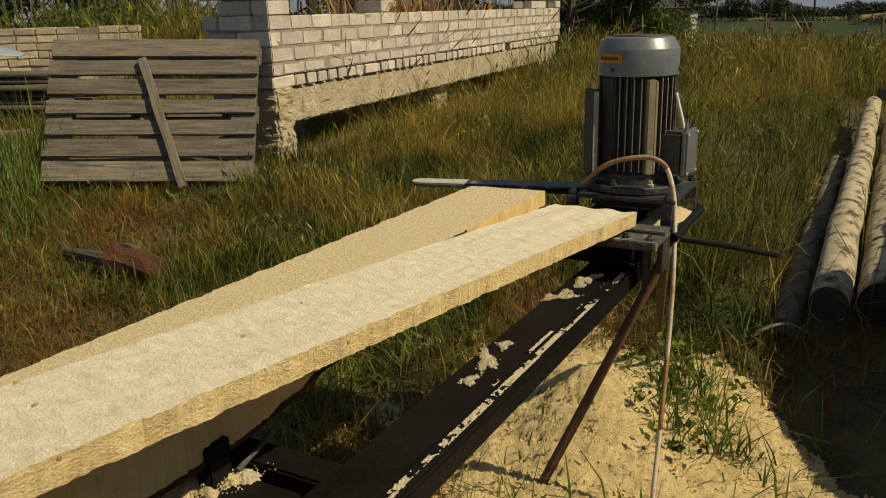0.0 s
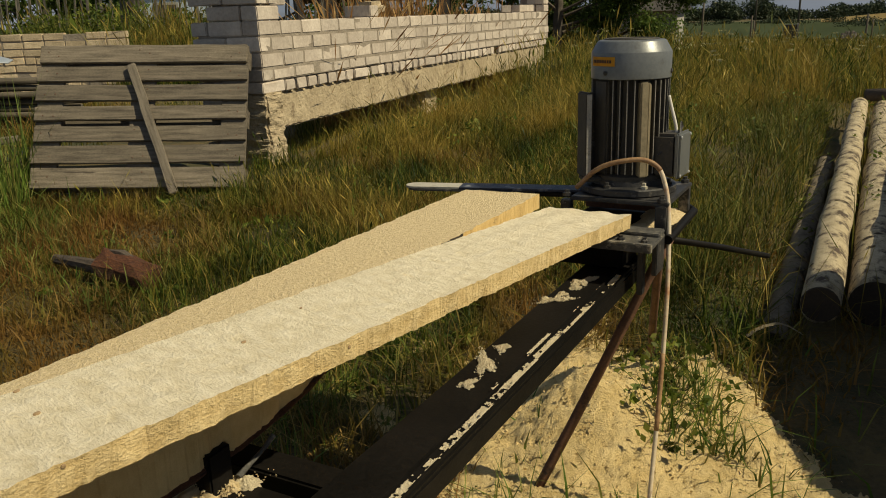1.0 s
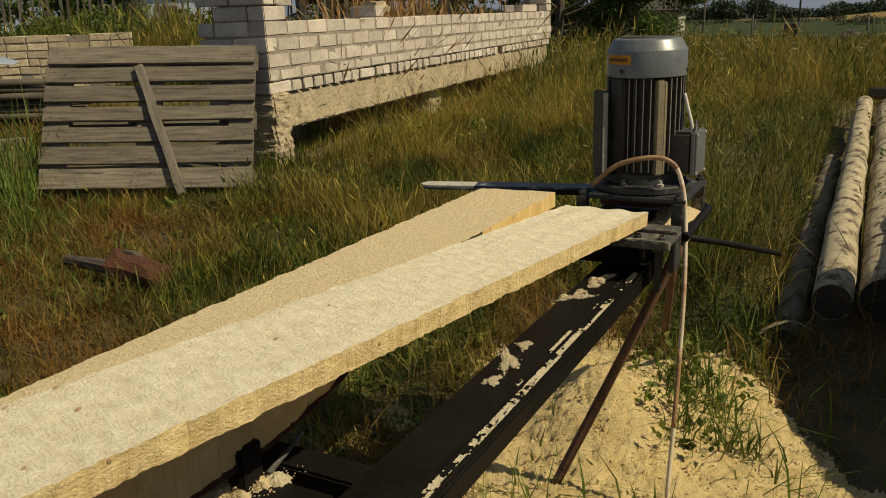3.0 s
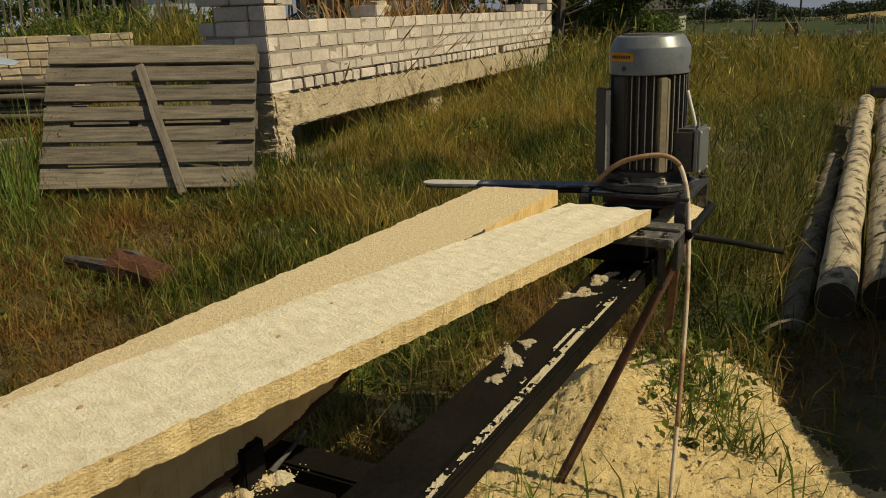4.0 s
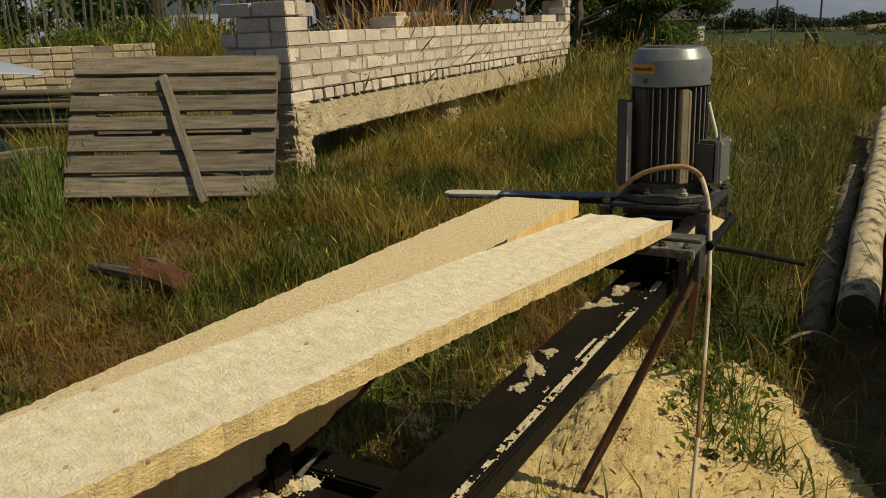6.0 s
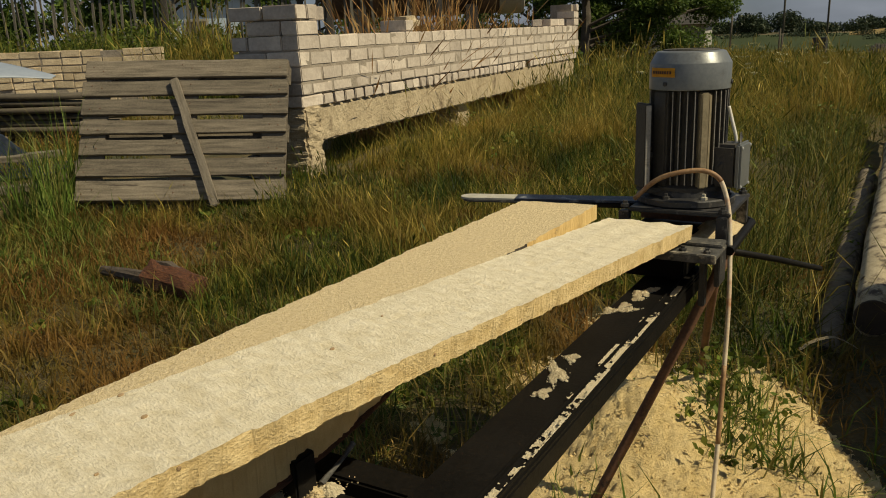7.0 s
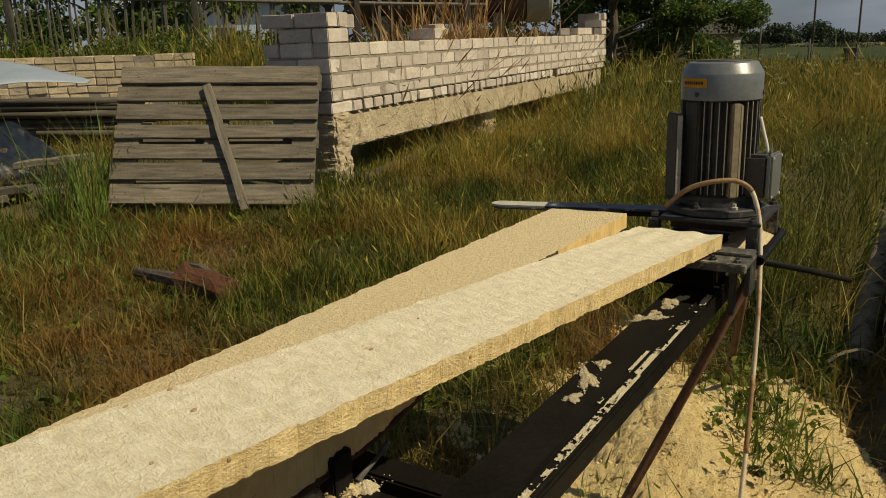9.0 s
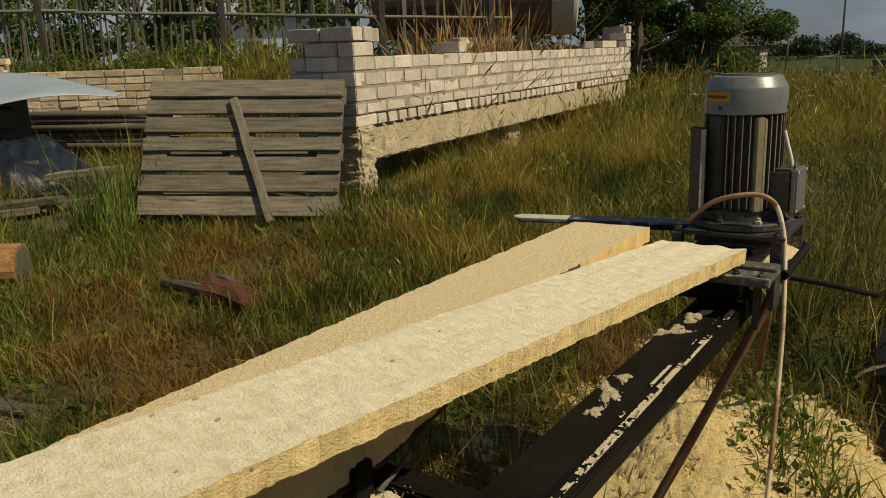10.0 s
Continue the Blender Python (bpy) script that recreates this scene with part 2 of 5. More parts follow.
M_SOIL = material("soil_and_litter", (0.062, 0.048, 0.018), (0.18, 0.13, 0.046), 0.98, 3.0, 55, 1.0, depth=0.03, spot=(0.05, 0.055, 0.018), spot_amount=0.75)
M_CROP = material("ripe_crop_field", (0.33, 0.235, 0.07), (0.42, 0.31, 0.11), 0.95, 0.05, 0.6, 0.0)
M_FIELD = material("green_field", (0.040, 0.066, 0.013), (0.072, 0.096, 0.021), 0.95, 0.02, 0.4, 0.0)
M_TRUNK = material("tree_bark", (0.05, 0.04, 0.03), (0.12, 0.1, 0.075), 0.95, 6, 50, 0.8, depth=0.01)
M_GRASS = leaf_material("meadow_grass", [(0.024, 0.044, 0.005), (0.050, 0.080, 0.009), (0.105, 0.120, 0.016), (0.21, 0.185, 0.030), (0.43, 0.33, 0.075)], 0.40, (0.33, 0.225, 0.042), translucent=0.35, contrast=0.5, drift=0.42)
M_GRASS_LOW = leaf_material("trampled_grass", [(0.030, 0.058, 0.006), (0.065, 0.100, 0.011), (0.115, 0.125, 0.019), (0.20, 0.16, 0.032), (0.40, 0.28, 0.085)], 0.47, (0.235, 0.118, 0.030), translucent=0.35, contrast=0.5, drift=0.35)
M_GRASS_GREEN = leaf_material("fresh_green_grass", [(0.06, 0.11, 0.014), (0.11, 0.17, 0.025), (0.16, 0.20, 0.04), (0.22, 0.19, 0.05)], 0.1)
M_GRASS_DEEP = leaf_material("deep_green_grass", [(0.03, 0.048, 0.007), (0.065, 0.085, 0.013), (0.12, 0.13, 0.022), (0.24, 0.20, 0.05)], 0.0)
M_STALK = leaf_material("dry_red_brown_stalks", [(0.24, 0.11, 0.035), (0.38, 0.21, 0.07), (0.50, 0.33, 0.13)], 0.2, (0.2, 0.12, 0.05))
M_UMBEL = leaf_material("pale_umbels", [(0.30, 0.28, 0.13), (0.42, 0.40, 0.22), (0.25, 0.26, 0.09)], 0.0)
M_LEAF = leaf_material("tree_leaves", [(0.036, 0.068, 0.013), (0.075, 0.125, 0.022), (0.14, 0.19, 0.036)], 0.0, translucent=0.4)
M_WEED = leaf_material("weed_leaves", [(0.055, 0.085, 0.010), (0.10, 0.14, 0.019), (0.20, 0.205, 0.036)], 0.0, translucent=0.35)
M_FARTREE = leaf_material("far_tree_leaves", [(0.018, 0.032, 0.014), (0.03, 0.048, 0.02), (0.042, 0.055, 0.022)], 0.0, translucent=0.1, contrast=0.05)


# ---- mesh helpers ----
def part(name, bm, mat, parent=None, label="", smooth=False):
    me = bpy.data.meshes.new(name)
    bm.to_mesh(me)
    bm.free()
    for mm in mat if isinstance(mat, (list, tuple)) else [mat]:
        me.materials.append(mm)
    if smooth:
        me.polygons.foreach_set("use_smooth", [True] * len(me.polygons))
    ob = new(name, me)
    ob.parent = parent
    return tagged(ob, label)


def thing(name, m, label, category, group="", kind=""):
    e = new(name)
    e.empty_display_size = 0.1
    e.matrix_basis = m
    return tagged(e, label, category, group, kind)


def box(sx, sy, sz, m=None, bevel=0.0, bm=None, rough=0.0, seed=0, cuts=0):
    """A box of that size, centred in x and y, from z = 0 up, with softened edges."""
    b = bmesh.new()
    bmesh.ops.create_cube(b, size=1, matrix=Matrix.Translation((0, 0, sz / 2)) @ Matrix.Diagonal((sx, sy, sz, 1)))
    if cuts:
        long = max(range(3), key=lambda i: (sx, sy, sz)[i])
        ed = [e for e in b.edges if abs((e.verts[0].co - e.verts[1].co)[long]) > 0.5 * (sx, sy, sz)[long]]
        bmesh.ops.subdivide_edges(b, edges=ed, cuts=cuts, use_grid_fill=True)
    if bevel:
        sharp = [e for e in b.edges if len(e.link_faces) == 2 and e.calc_face_angle(0) > 0.5]
        bmesh.ops.bevel(b, geom=sharp, offset=bevel, segments=2, affect="EDGES")
    if rough:
        for v in b.verts:
            v.co += rough * noise.noise_vector(v.co * (9 if max(sx, sy, sz) < 1 else 5) + Vector((seed * 3.1, seed, 0)))
    if m is not None:
        b.transform(m)
    if bm is None:
        return b
    tmp = bpy.data.meshes.new("tmp")
    b.to_mesh(tmp)
    b.free()
    bm.from_mesh(tmp)
    bpy.data.meshes.remove(tmp)
    return bm


def lathe(profile, segs=40, m=None):
    """Turns (radius, height) pairs round z."""
    b = bmesh.new()
    rings = []
    for r, z in profile:
        rings.append([b.verts.new((r * math.cos(2 * math.pi * i / segs), r * math.sin(2 * math.pi * i / segs), z)) for i in range(segs)])
    for a, c in zip(rings, rings[1:]):
        for i in range(segs):
            b.faces.new((a[i], a[(i + 1) % segs], c[(i + 1) % segs], c[i]))
    b.faces.new(rings[0][::-1])
    b.faces.new(rings[-1])
    if m is not None:
        b.transform(m)
    bmesh.ops.recalc_face_normals(b, faces=b.faces)
    return b


def tube(points, radii, segs=12, bm=None, wob=0.0, seed=0):
    """A round bar along points, with a radius at each of them."""
    b = bm or bmesh.new()
    pts = [Vector(p) for p in points]
    if not isinstance(radii, (list, tuple)):
        radii = [radii] * len(pts)
    rings, side = [], None
    for i, p in enumerate(pts):
        d = (pts[min(i + 1, len(pts) - 1)] - pts[max(i - 1, 0)]).normalized()
        if side is None:
            side = d.orthogonal().normalized()
        side = (side - d * side.dot(d)).normalized()
        up = d.cross(side)
        ring = []
        for k in range(segs):
            a = 2 * math.pi * k / segs
            q = side * math.cos(a) + up * math.sin(a)
            r = radii[i] * (1 + wob * noise.noise(Vector((q.x * 1.5 + seed, q.y * 1.5, i * 0.7 + q.z))))
            ring.append(b.verts.new(p + q * r))
        rings.append(ring)
    for a, c in zip(rings, rings[1:]):
        for k in range(segs):
            b.faces.new((a[k], a[(k + 1) % segs], c[(k + 1) % segs], c[k]))
    b.faces.new(rings[0][::-1])
    b.faces.new(rings[-1])
    return b


def curve_points(pts, n=8):
    """A smooth line through the points."""
    p = [Vector(q) for q in pts]
    p = [2 * p[0] - p[1]] + p + [2 * p[-1] - p[-2]]
    out = []
    for i in range(1, len(p) - 2):
        for k in range(n):
            t = k / n
            out.append(0.5 * (2 * p[i] + (p[i + 1] - p[i - 1]) * t + (2 * p[i - 1] - 5 * p[i] + 4 * p[i + 1] - p[i + 2]) * t * t + (3 * p[i] - p[i - 1] - 3 * p[i + 1] + p[i + 2]) * t**3))
    return out + [p[-2]]


def axes(origin, xdir, zdir=(0, 0, 1)):
    """A pose with its x along xdir and its z near zdir."""
    x = Vector(xdir).normalized()
    y = Vector(zdir).cross(x).normalized()
    z = x.cross(y)
    m = Matrix((x, y, z)).transposed().to_4x4()
    m.translation = Vector(origin)
    return m


def arrays(name, verts, quads, tris, mat, smooth=False):
    """A mesh object from number arrays."""
    me = bpy.data.meshes.new(name)
    nq, nt = len(quads), len(tris)
    me.vertices.add(len(verts))
    me.vertices.foreach_set("co", np.ascontiguousarray(verts, np.float32).ravel())
    loops = np.concatenate([np.asarray(quads, np.int32).ravel(), np.asarray(tris, np.int32).ravel()]).astype(np.int32)
    me.loops.add(len(loops))
    me.loops.foreach_set("vertex_index", loops)
    me.polygons.add(nq + nt)
    me.polygons.foreach_set("loop_start", np.concatenate([np.arange(nq) * 4, nq * 4 + np.arange(nt) * 3]).astype(np.int32))
    me.polygons.foreach_set("use_smooth", np.full(nq + nt, smooth))
    me.update(calc_edges=True)
    me.materials.append(mat)
    return new(name, me)


# ---- ground ----
def ground_z(x, y):
    x, y = np.asarray(x, float), np.asarray(y, float)
    z = -0.25 + 0.33 * np.clip((y - 2.2) / 3.3, 0, 1)
    z = z - 0.10 * np.clip((x - 0.8) / 2.0, 0, 1) * np.clip((y - 2.2) / 3.3, 0, 1)
    z = z - 0.036 * np.clip(x - 2.5, 0, 22) - 0.02 * np.clip(y - 14, 0, 45) - 0.012 * np.clip(x - 24.5, 0, None) - 0.006 * np.clip(y - 59, 0, None) - 0.01 * np.clip(-x - 12, 0, None)
    off = (x - 1.24) * 0.892 - (y - 2.9) * 0.452
    z = z - 0.10 * np.exp(-((off / 0.15) ** 2)) * np.clip((y - 2.7) / 0.6, 0, 1) * np.clip((8.0 - y) / 1.0, 0, 1)
    z = z + 0.025 * np.sin(x * 2.1 + y * 0.7) * np.sin(y * 1.7 - x * 0.4) + 0.012 * np.sin(x * 6.3 + 1) * np.sin(y * 5.1)
    return z


gx = np.sinh(np.linspace(-6.9, 7.1, 300)) * 0.5 + 1.0
gy = np.sinh(np.linspace(-5.7, 7.3, 300)) * 0.5 + 3.5
GX, GY = np.meshgrid(gx, gy)
GZ = ground_z(GX, GY)
idx = np.arange(300 * 300).reshape(300, 300)
gq = np.stack([idx[:-1, :-1], idx[:-1, 1:], idx[1:, 1:], idx[1:, :-1]], -1).reshape(-1, 4)
ground = arrays("ground", np.stack([GX, GY, GZ], -1).reshape(-1, 3), gq, np.zeros((0, 3), int), M_SOIL, True)
tagged(ground, "uneven ground with dry litter and soil under grass", "ground", kind="structure")


# ---- brick wall of the unfinished house ----
WALL = axes((-1.11, 5.30, 0), (0.35, 0.937, 0))
rng = random.Random(4)


def brick_mesh(l, w, h, seed, mat=M_BRICK):
    """A worn brick: bevelled, slightly crooked, with chipped corners."""
    b = box(l, w, h, bevel=0.006)
    r = random.Random(seed)
    off = [Vector((r.uniform(-1, 1), r.uniform(-1, 1), r.uniform(-1, 1))) for _ in range(3)]
    for v in b.verts:
        v.co += 0.0045 * noise.noise_vector(v.co * 13 + off[0] * 9)
        if r.random() < 0.10:
            v.co *= 0.955
    me = bpy.data.meshes.new("brick")
    b.to_mesh(me)
    b.free()
    me.materials.append(mat)
    return me


def brick_kit(h, mat=M_BRICK):
    return {"s": [brick_mesh(0.25, 0.12, h, i, mat) for i in range(5)], "h": [brick_mesh(0.12, 0.25, h, 20 + i, mat) for i in range(4)]}


KIT_THIN, KIT, KIT_SUN_YELLOW = brick_kit(0.070), brick_kit(0.088), brick_kit(0.086, M_BRICK_SUN)


def lay(parent, me, x, y, z, turn=0.0, loose=1.0):
    ob = new("brick", me)
    ob.parent = parent
    ob.matrix_basis = pose(x + rng.uniform(-0.003, 0.003), y + loose * rng.uniform(-0.0025, 0.0015), z, rng.uniform(-0.4, 0.4), loose * rng.uniform(-0.8, 0.8), turn + rng.uniform(-0.9, 0.9))
    return ob


wall_front = tagged(part("wall_front", box(7.30, 0.24, 0.365, pose(3.66, 0.1235, 0.608), 0.004, rough=0.0025, cuts=40), M_MORTAR), "low unfinished wall of white silicate bricks on a concrete beam", "wall", kind="structure")
wall_front.matrix_basis = WALL
COURSES = [(0.532, KIT_THIN), (0.613, KIT_THIN), (0.694, KIT), (0.792, KIT), (0.890, KIT)]
for row, (z, kit) in enumerate(COURSES):
    if row % 2:
        lay(wall_front, rng.choice(kit["h"]), 0.06, 0.125, z)
        lay(wall_front, rng.choice(kit["s"]), 0.06, 0.375, z, 90)
        x = 0.13
    else:
        lay(wall_front, rng.choice(kit["s"]), 0.125, 0.06, z)
        lay(wall_front, rng.choice(kit["s"]), 0.06, 0.255, z, 90)
        lay(wall_front, rng.choice(kit["h"]), 0.125, 0.45, z, 90)
        x = 0.26
    while x < 7.2:
        half = rng.random() < (0.9 if row == 0 else 0.08)
        l = 0.12 if half else 0.25
        if not (row == 0 and rng.random() < 0.06):
            lay(wall_front, rng.choice(kit["h" if half else "s"]), x + l / 2, 0.125 if half else 0.06, z)
        x += l + (rng.uniform(0.012, 0.03) if row == 0 else rng.uniform(0.008, 0.016))
part("mortar_core", box(7.1, 0.17, 0.085, pose(3.66, 0.17, 0.526), 0.004, rough=0.006, cuts=30), M_MORTAR, wall_front)
part("mortar_core", box(0.34, 0.44, 0.43, pose(0.180, 0.245, 0.536), 0.004, rough=0.003), M_MORTAR, wall_front)


def pillar(name, label, x, layout):
    e = tagged(part(name, box(0.20, 0.30, 0.098 * len(layout) - 0.014, pose(0.13, 0.2, 0.0), 0.004), M_MORTAR), label, "pillar", kind="structure")
    e.matrix_basis = WALL @ pose(x, 0, 0.981)
    for row, bricks in enumerate(layout):
        for kind, bx, by, turn in bricks:
            lay(e, rng.choice(KIT[kind]), bx, by, row * 0.098, turn)
    return e


pillar("corner_pillar", "two courses of white bricks raised at the wall's corner", 0.0, [
    [("s", 0.125, 0.06, 0), ("s", 0.06, 0.255, 90), ("s", 0.215, 0.255, 90)],
    [("h", 0.06, 0.125, 0), ("s", 0.06, 0.385, 90), ("h", 0.19, 0.125, 0), ("s", 0.19, 0.385, 90)]])
pillar("end_pillar", "three courses of white bricks raised at the wall's far end", 7.06, [
    [("s", 0.125, 0.06, 0), ("s", 0.06, 0.255, 90), ("s", 0.19, 0.255, 90)],
    [("h", 0.06, 0.125, 0), ("h", 0.19, 0.125, 0)],
    [("h", 0.19, 0.125, 0)]])
LOOSE = ( (5.9, 0.2, 20, "s"), (6.25, 0.12, -8, "s"), (6.6, 0.15, 5, "s"), (6.62, 0.14, -12, "s"), (6.85, 0.16, 14, "s"), (0.34, 0.16, 40, "h"))
for i, (x, y, a, k) in enumerate(LOOSE):
    ob = new("loose_brick", rng.choice(KIT[k]))
    ob.matrix_basis = WALL @ pose(x, y, 0.982 + (0.09 if i == 5 else 0), 0, 0, a)
    tagged(ob, "loose white brick lying on the wall's top", "brick", "loose bricks")
lump = part("concrete_lump", box(0.30, 0.20, 0.125, None, 0.04, rough=0.03, cuts=4), M_CONCRETE)
lump.matrix_basis = WALL @ pose(1.98, 0.20, 0.975, 0, 0, 8)
tagged(lump, "pale rounded lump of concrete on the wall's top", "concrete lump")
stood = new("loose_brick", KIT["s"][1])
stood.matrix_basis = WALL @ pose(1.68, 0.13, 0.981, 0, 0, 82)
tagged(stood, "loose white brick laid across the wall's top", "brick", "loose bricks")
def crumble(b, amount=0.011):
    """Breaks a concrete surface up into lumps and pits."""
    bmesh.ops.subdivide_edges(b, edges=b.edges[:], cuts=3, use_grid_fill=True)
    for v in b.verts:
        v.co += amount * (noise.noise_vector(v.co * 22) + 0.7 * noise.noise_vector(v.co * 55))


bb = box(7.0, 0.30, 0.235, pose(3.66, 0.175, 0.292), 0.012, rough=0.010, cuts=60)
crumble(bb, 0.006)
beam = part("concrete_beam", bb, M_CONCRETE)
beam.matrix_basis = WALL
tagged(beam, "rough concrete footing beam under the brick wall", "beam", kind="structure")
for i, (x, w, y, d) in enumerate(((0.10, 0.20, 0.14, 0.30), (3.05, 0.36, 0.24, 0.26), (6.4, 0.4, 0.14, 0.3))):
    pb = box(w, d, 0.62 if i == 0 else 0.40, pose(0, 0, -0.09), 0.015, rough=0.02, cuts=14)
    crumble(pb)
    p = part("concrete_pier", pb, M_CONCRETE)
    p.matrix_basis = WALL @ pose(x, y, 0)
    tagged(p, "crumbling concrete pier under the footing beam", "pier", kind="structure")
rubble = thing("stacked_bricks", WALL @ pose(0.06, 0.36, 0.0), "dark rough bricks stacked under the wall's corner", "brick stack")
for r in range(5):
    ob = new("brick", rng.choice(KIT["s"]))
    ob.parent = rubble
    ob.matrix_basis = pose(rng.uniform(-0.02, 0.01), rng.uniform(-0.03, 0.03), 0.03 + r * 0.098, 0, 0, 90 + rng.uniform(-7, 7))

# low wall behind the pallet
LOW = axes((-7.4, 10.64, 0), (1.0, 0.105, 0))
wall_low = tagged(part("wall_low", box(3.18, 0.24, 0.83, pose(1.60, 0.126, 0.06), 0.004, rough=0.004, cuts=20), M_MORTAR), "low weathered wall of yellowish bricks, sunlight put into their colour, overgrown with grass", "wall", kind="structure")
wall_low.matrix_basis = LOW
for row in range(8):
    x = 0.0 if row % 2 else -0.13
    while x < 3.25:
        half = rng.random() < 0.15
        l = 0.12 if half else 0.25
        if not (row == 7 and rng.random() < 0.08):
            lay(wall_low, rng.choice(KIT_SUN_YELLOW["h" if half else "s"]), x + l / 2, 0.125 if half else 0.06, 0.92 - 0.098 * (8 - row), 0.0, 5.0 if row < 5 else 2.5)
        x += l + rng.uniform(0.008, 0.016)
pil = part("low_pillar", box(0.6, 0.26, 0.18, pose(0, 0.13, 0), 0.004), M_MORTAR)
pil.matrix_basis = LOW @ pose(0.0, 0, 0.922)
tagged(pil, "two raised courses of bricks on the low wall", "pillar", kind="structure")
for row in range(2):
    for k in range(3):
        lay(pil, rng.choice(KIT_SUN_YELLOW["s"]), -0.30 + 0.26 * k + 0.06 * row, 0.055, row * 0.098)


# ---- pallet leaning on the wall ----
def pallet():
    br, tr = Vector((-1.155, 4.766, 0.050)), Vector((-1.209, 5.219, 0.835))
    side = Vector((-1.251, -0.070, 0.034)).normalized()
    upv = (tr - br).normalized()
    m = axes(br, -side, upv.cross(side))
    e = thing("wooden_pallet", m @ pose(0, 0, 0), "grey weathered wooden pallet with seven slats, leaning upright", "pallet")
    w, h = 1.232, 0.908
    # local x runs to the right edge at 0, local y up the face
    ydir = 1 if (m.to_3x3() @ Vector((0, 1, 0))).dot(upv) > 0 else -1
    zout = 1 if (m.to_3x3() @ Vector((0, 0, 1))).dot(Vector((0, -1, 1))) > 0 else -1
    r = random.Random(8)
    tops = (0.000, 0.152, 0.288, 0.423, 0.545, 0.672, 0.791)
    wides = (0.124, 0.110, 0.094, 0.088, 0.101, 0.096, 0.115)
    for i, (y0, sw) in enumerate(zip(tops, wides)):
        b = box(w + r.uniform(-0.012, 0.012), sw, 0.022, pose(-w / 2 + r.uniform(-0.006, 0.006), ydir * (y0 + sw / 2), 0 if zout > 0 else -0.022, 0, 0, r.uniform(-0.35, 0.35)), 0.003, rough=0.0035, seed=i, cuts=14)
        s = part("slat", b, M_PALLET, e)
        for nx in (-0.05, -0.10, -w / 2 - 0.03, -w / 2 + 0.03, -w + 0.05, -w + 0.11):
            part("nail", lathe([(0.0035, 0), (0.0045, 0.001), (0.003, 0.002)], 8, pose(nx, ydir * (y0 + sw * r.uniform(0.25, 0.75)), zout * 0.0225)), M_RUST, s)
    for x, sw in ((-0.075, 0.15), (-w / 2, 0.14), (-w + 0.075, 0.15)):
        part("stringer_board", box(sw, h, 0.022, pose(x, ydir * h / 2, -zout * 0.012 - 0.011), 0.003, rough=0.003, cuts=8), M_PALLET, e)
        for y in (0.07, h / 2, h - 0.07):
            part("block", box(sw - 0.01, 0.12, 0.05, pose(x, ydir * y, -zout * 0.049 - 0.025), 0.003, rough=0.003), M_PALLET, e)
    for y in (0.07, h / 2, h - 0.07):
        part("bottom_board", box(w, 0.12, 0.022, pose(-w / 2, ydir * y, -zout * 0.086 - 0.011), 0.003, rough=0.003, cuts=8), M_PALLET, e)
    return e


pallet()
prop = part("prop_board", box(0.052, 0.026, 0.865, None, 0.004, rough=0.006, cuts=10), M_PROP)
a, c = Vector((-1.538, 4.676, 0.045)), Vector((-1.839, 5.072, 0.743))
prop.matrix_basis = Matrix.Translation(a) @ axes((0, 0, 0), Vector((-0.810, -0.156, -0.258)), c - a)
tagged(prop, "grey weathered board leaning against the pallet", "board")

# ---- sawmill ----
U, V = Vector((0.462, 0.887, 0)), Vector((0.887, -0.462, 0))


def rail(name, origin, width, s0, s1, label):
    """A black steel channel: web on top, two flanges, a lip along its edge."""
    e = thing(name, axes(origin, U), label, "steel beam")
    L = s1 - s0
    part("web", box(L, width, 0.010, pose((s0 + s1) / 2, width / 2, -0.010), 0.003), M_BLACK, e)
    part("flange", box(L, 0.012, 0.038, pose((s0 + s1) / 2, 0.006, -0.047), 0.003), M_BLACK, e)
    part("flange", box(L, 0.012, 0.038, pose((s0 + s1) / 2, width - 0.006, -0.047), 0.003), M_BLACK, e)
    part("lip", box(L, 0.004, 0.007, pose((s0 + s1) / 2, 0.004, -0.001), 0.001), M_BLACK, e)
    part("lip", box(L, 0.004, 0.007, pose((s0 + s1) / 2, 0.026, -0.001), 0.001), M_BLACK, e)
    for s in (s0 + 0.35,):
        hgt = 0.375 - 0.010 + 0.27
        part("leg", box(0.05, 0.05, hgt, pose(s, width / 2, -0.010 - hgt), 0.004), M_BLACK, e)
    return e


rail("bed_rail", (0.458, 1.924, 0.375), 0.118, -2.3, 0.22, "black painted steel channel rail of a sawmill bed, dusted with sawdust")
rail("bed_rail", tuple(Vector((0.436, 1.935, 0.400)) - V * 0.33), 0.12, -2.3, 0.22, "black painted steel channel rail under the cant")
for s in (-0.92, -1.75):
    c = Vector((0.436, 1.935, 0.28)) + U * s - V * 0.33
    cm = part("cross_bar", box(0.06, 0.66, 0.05, None, 0.004), M_BLACK)
    cm.matrix_basis = axes(c, U)
    tagged(cm, "black steel cross bar between the bed rails", "steel bar")


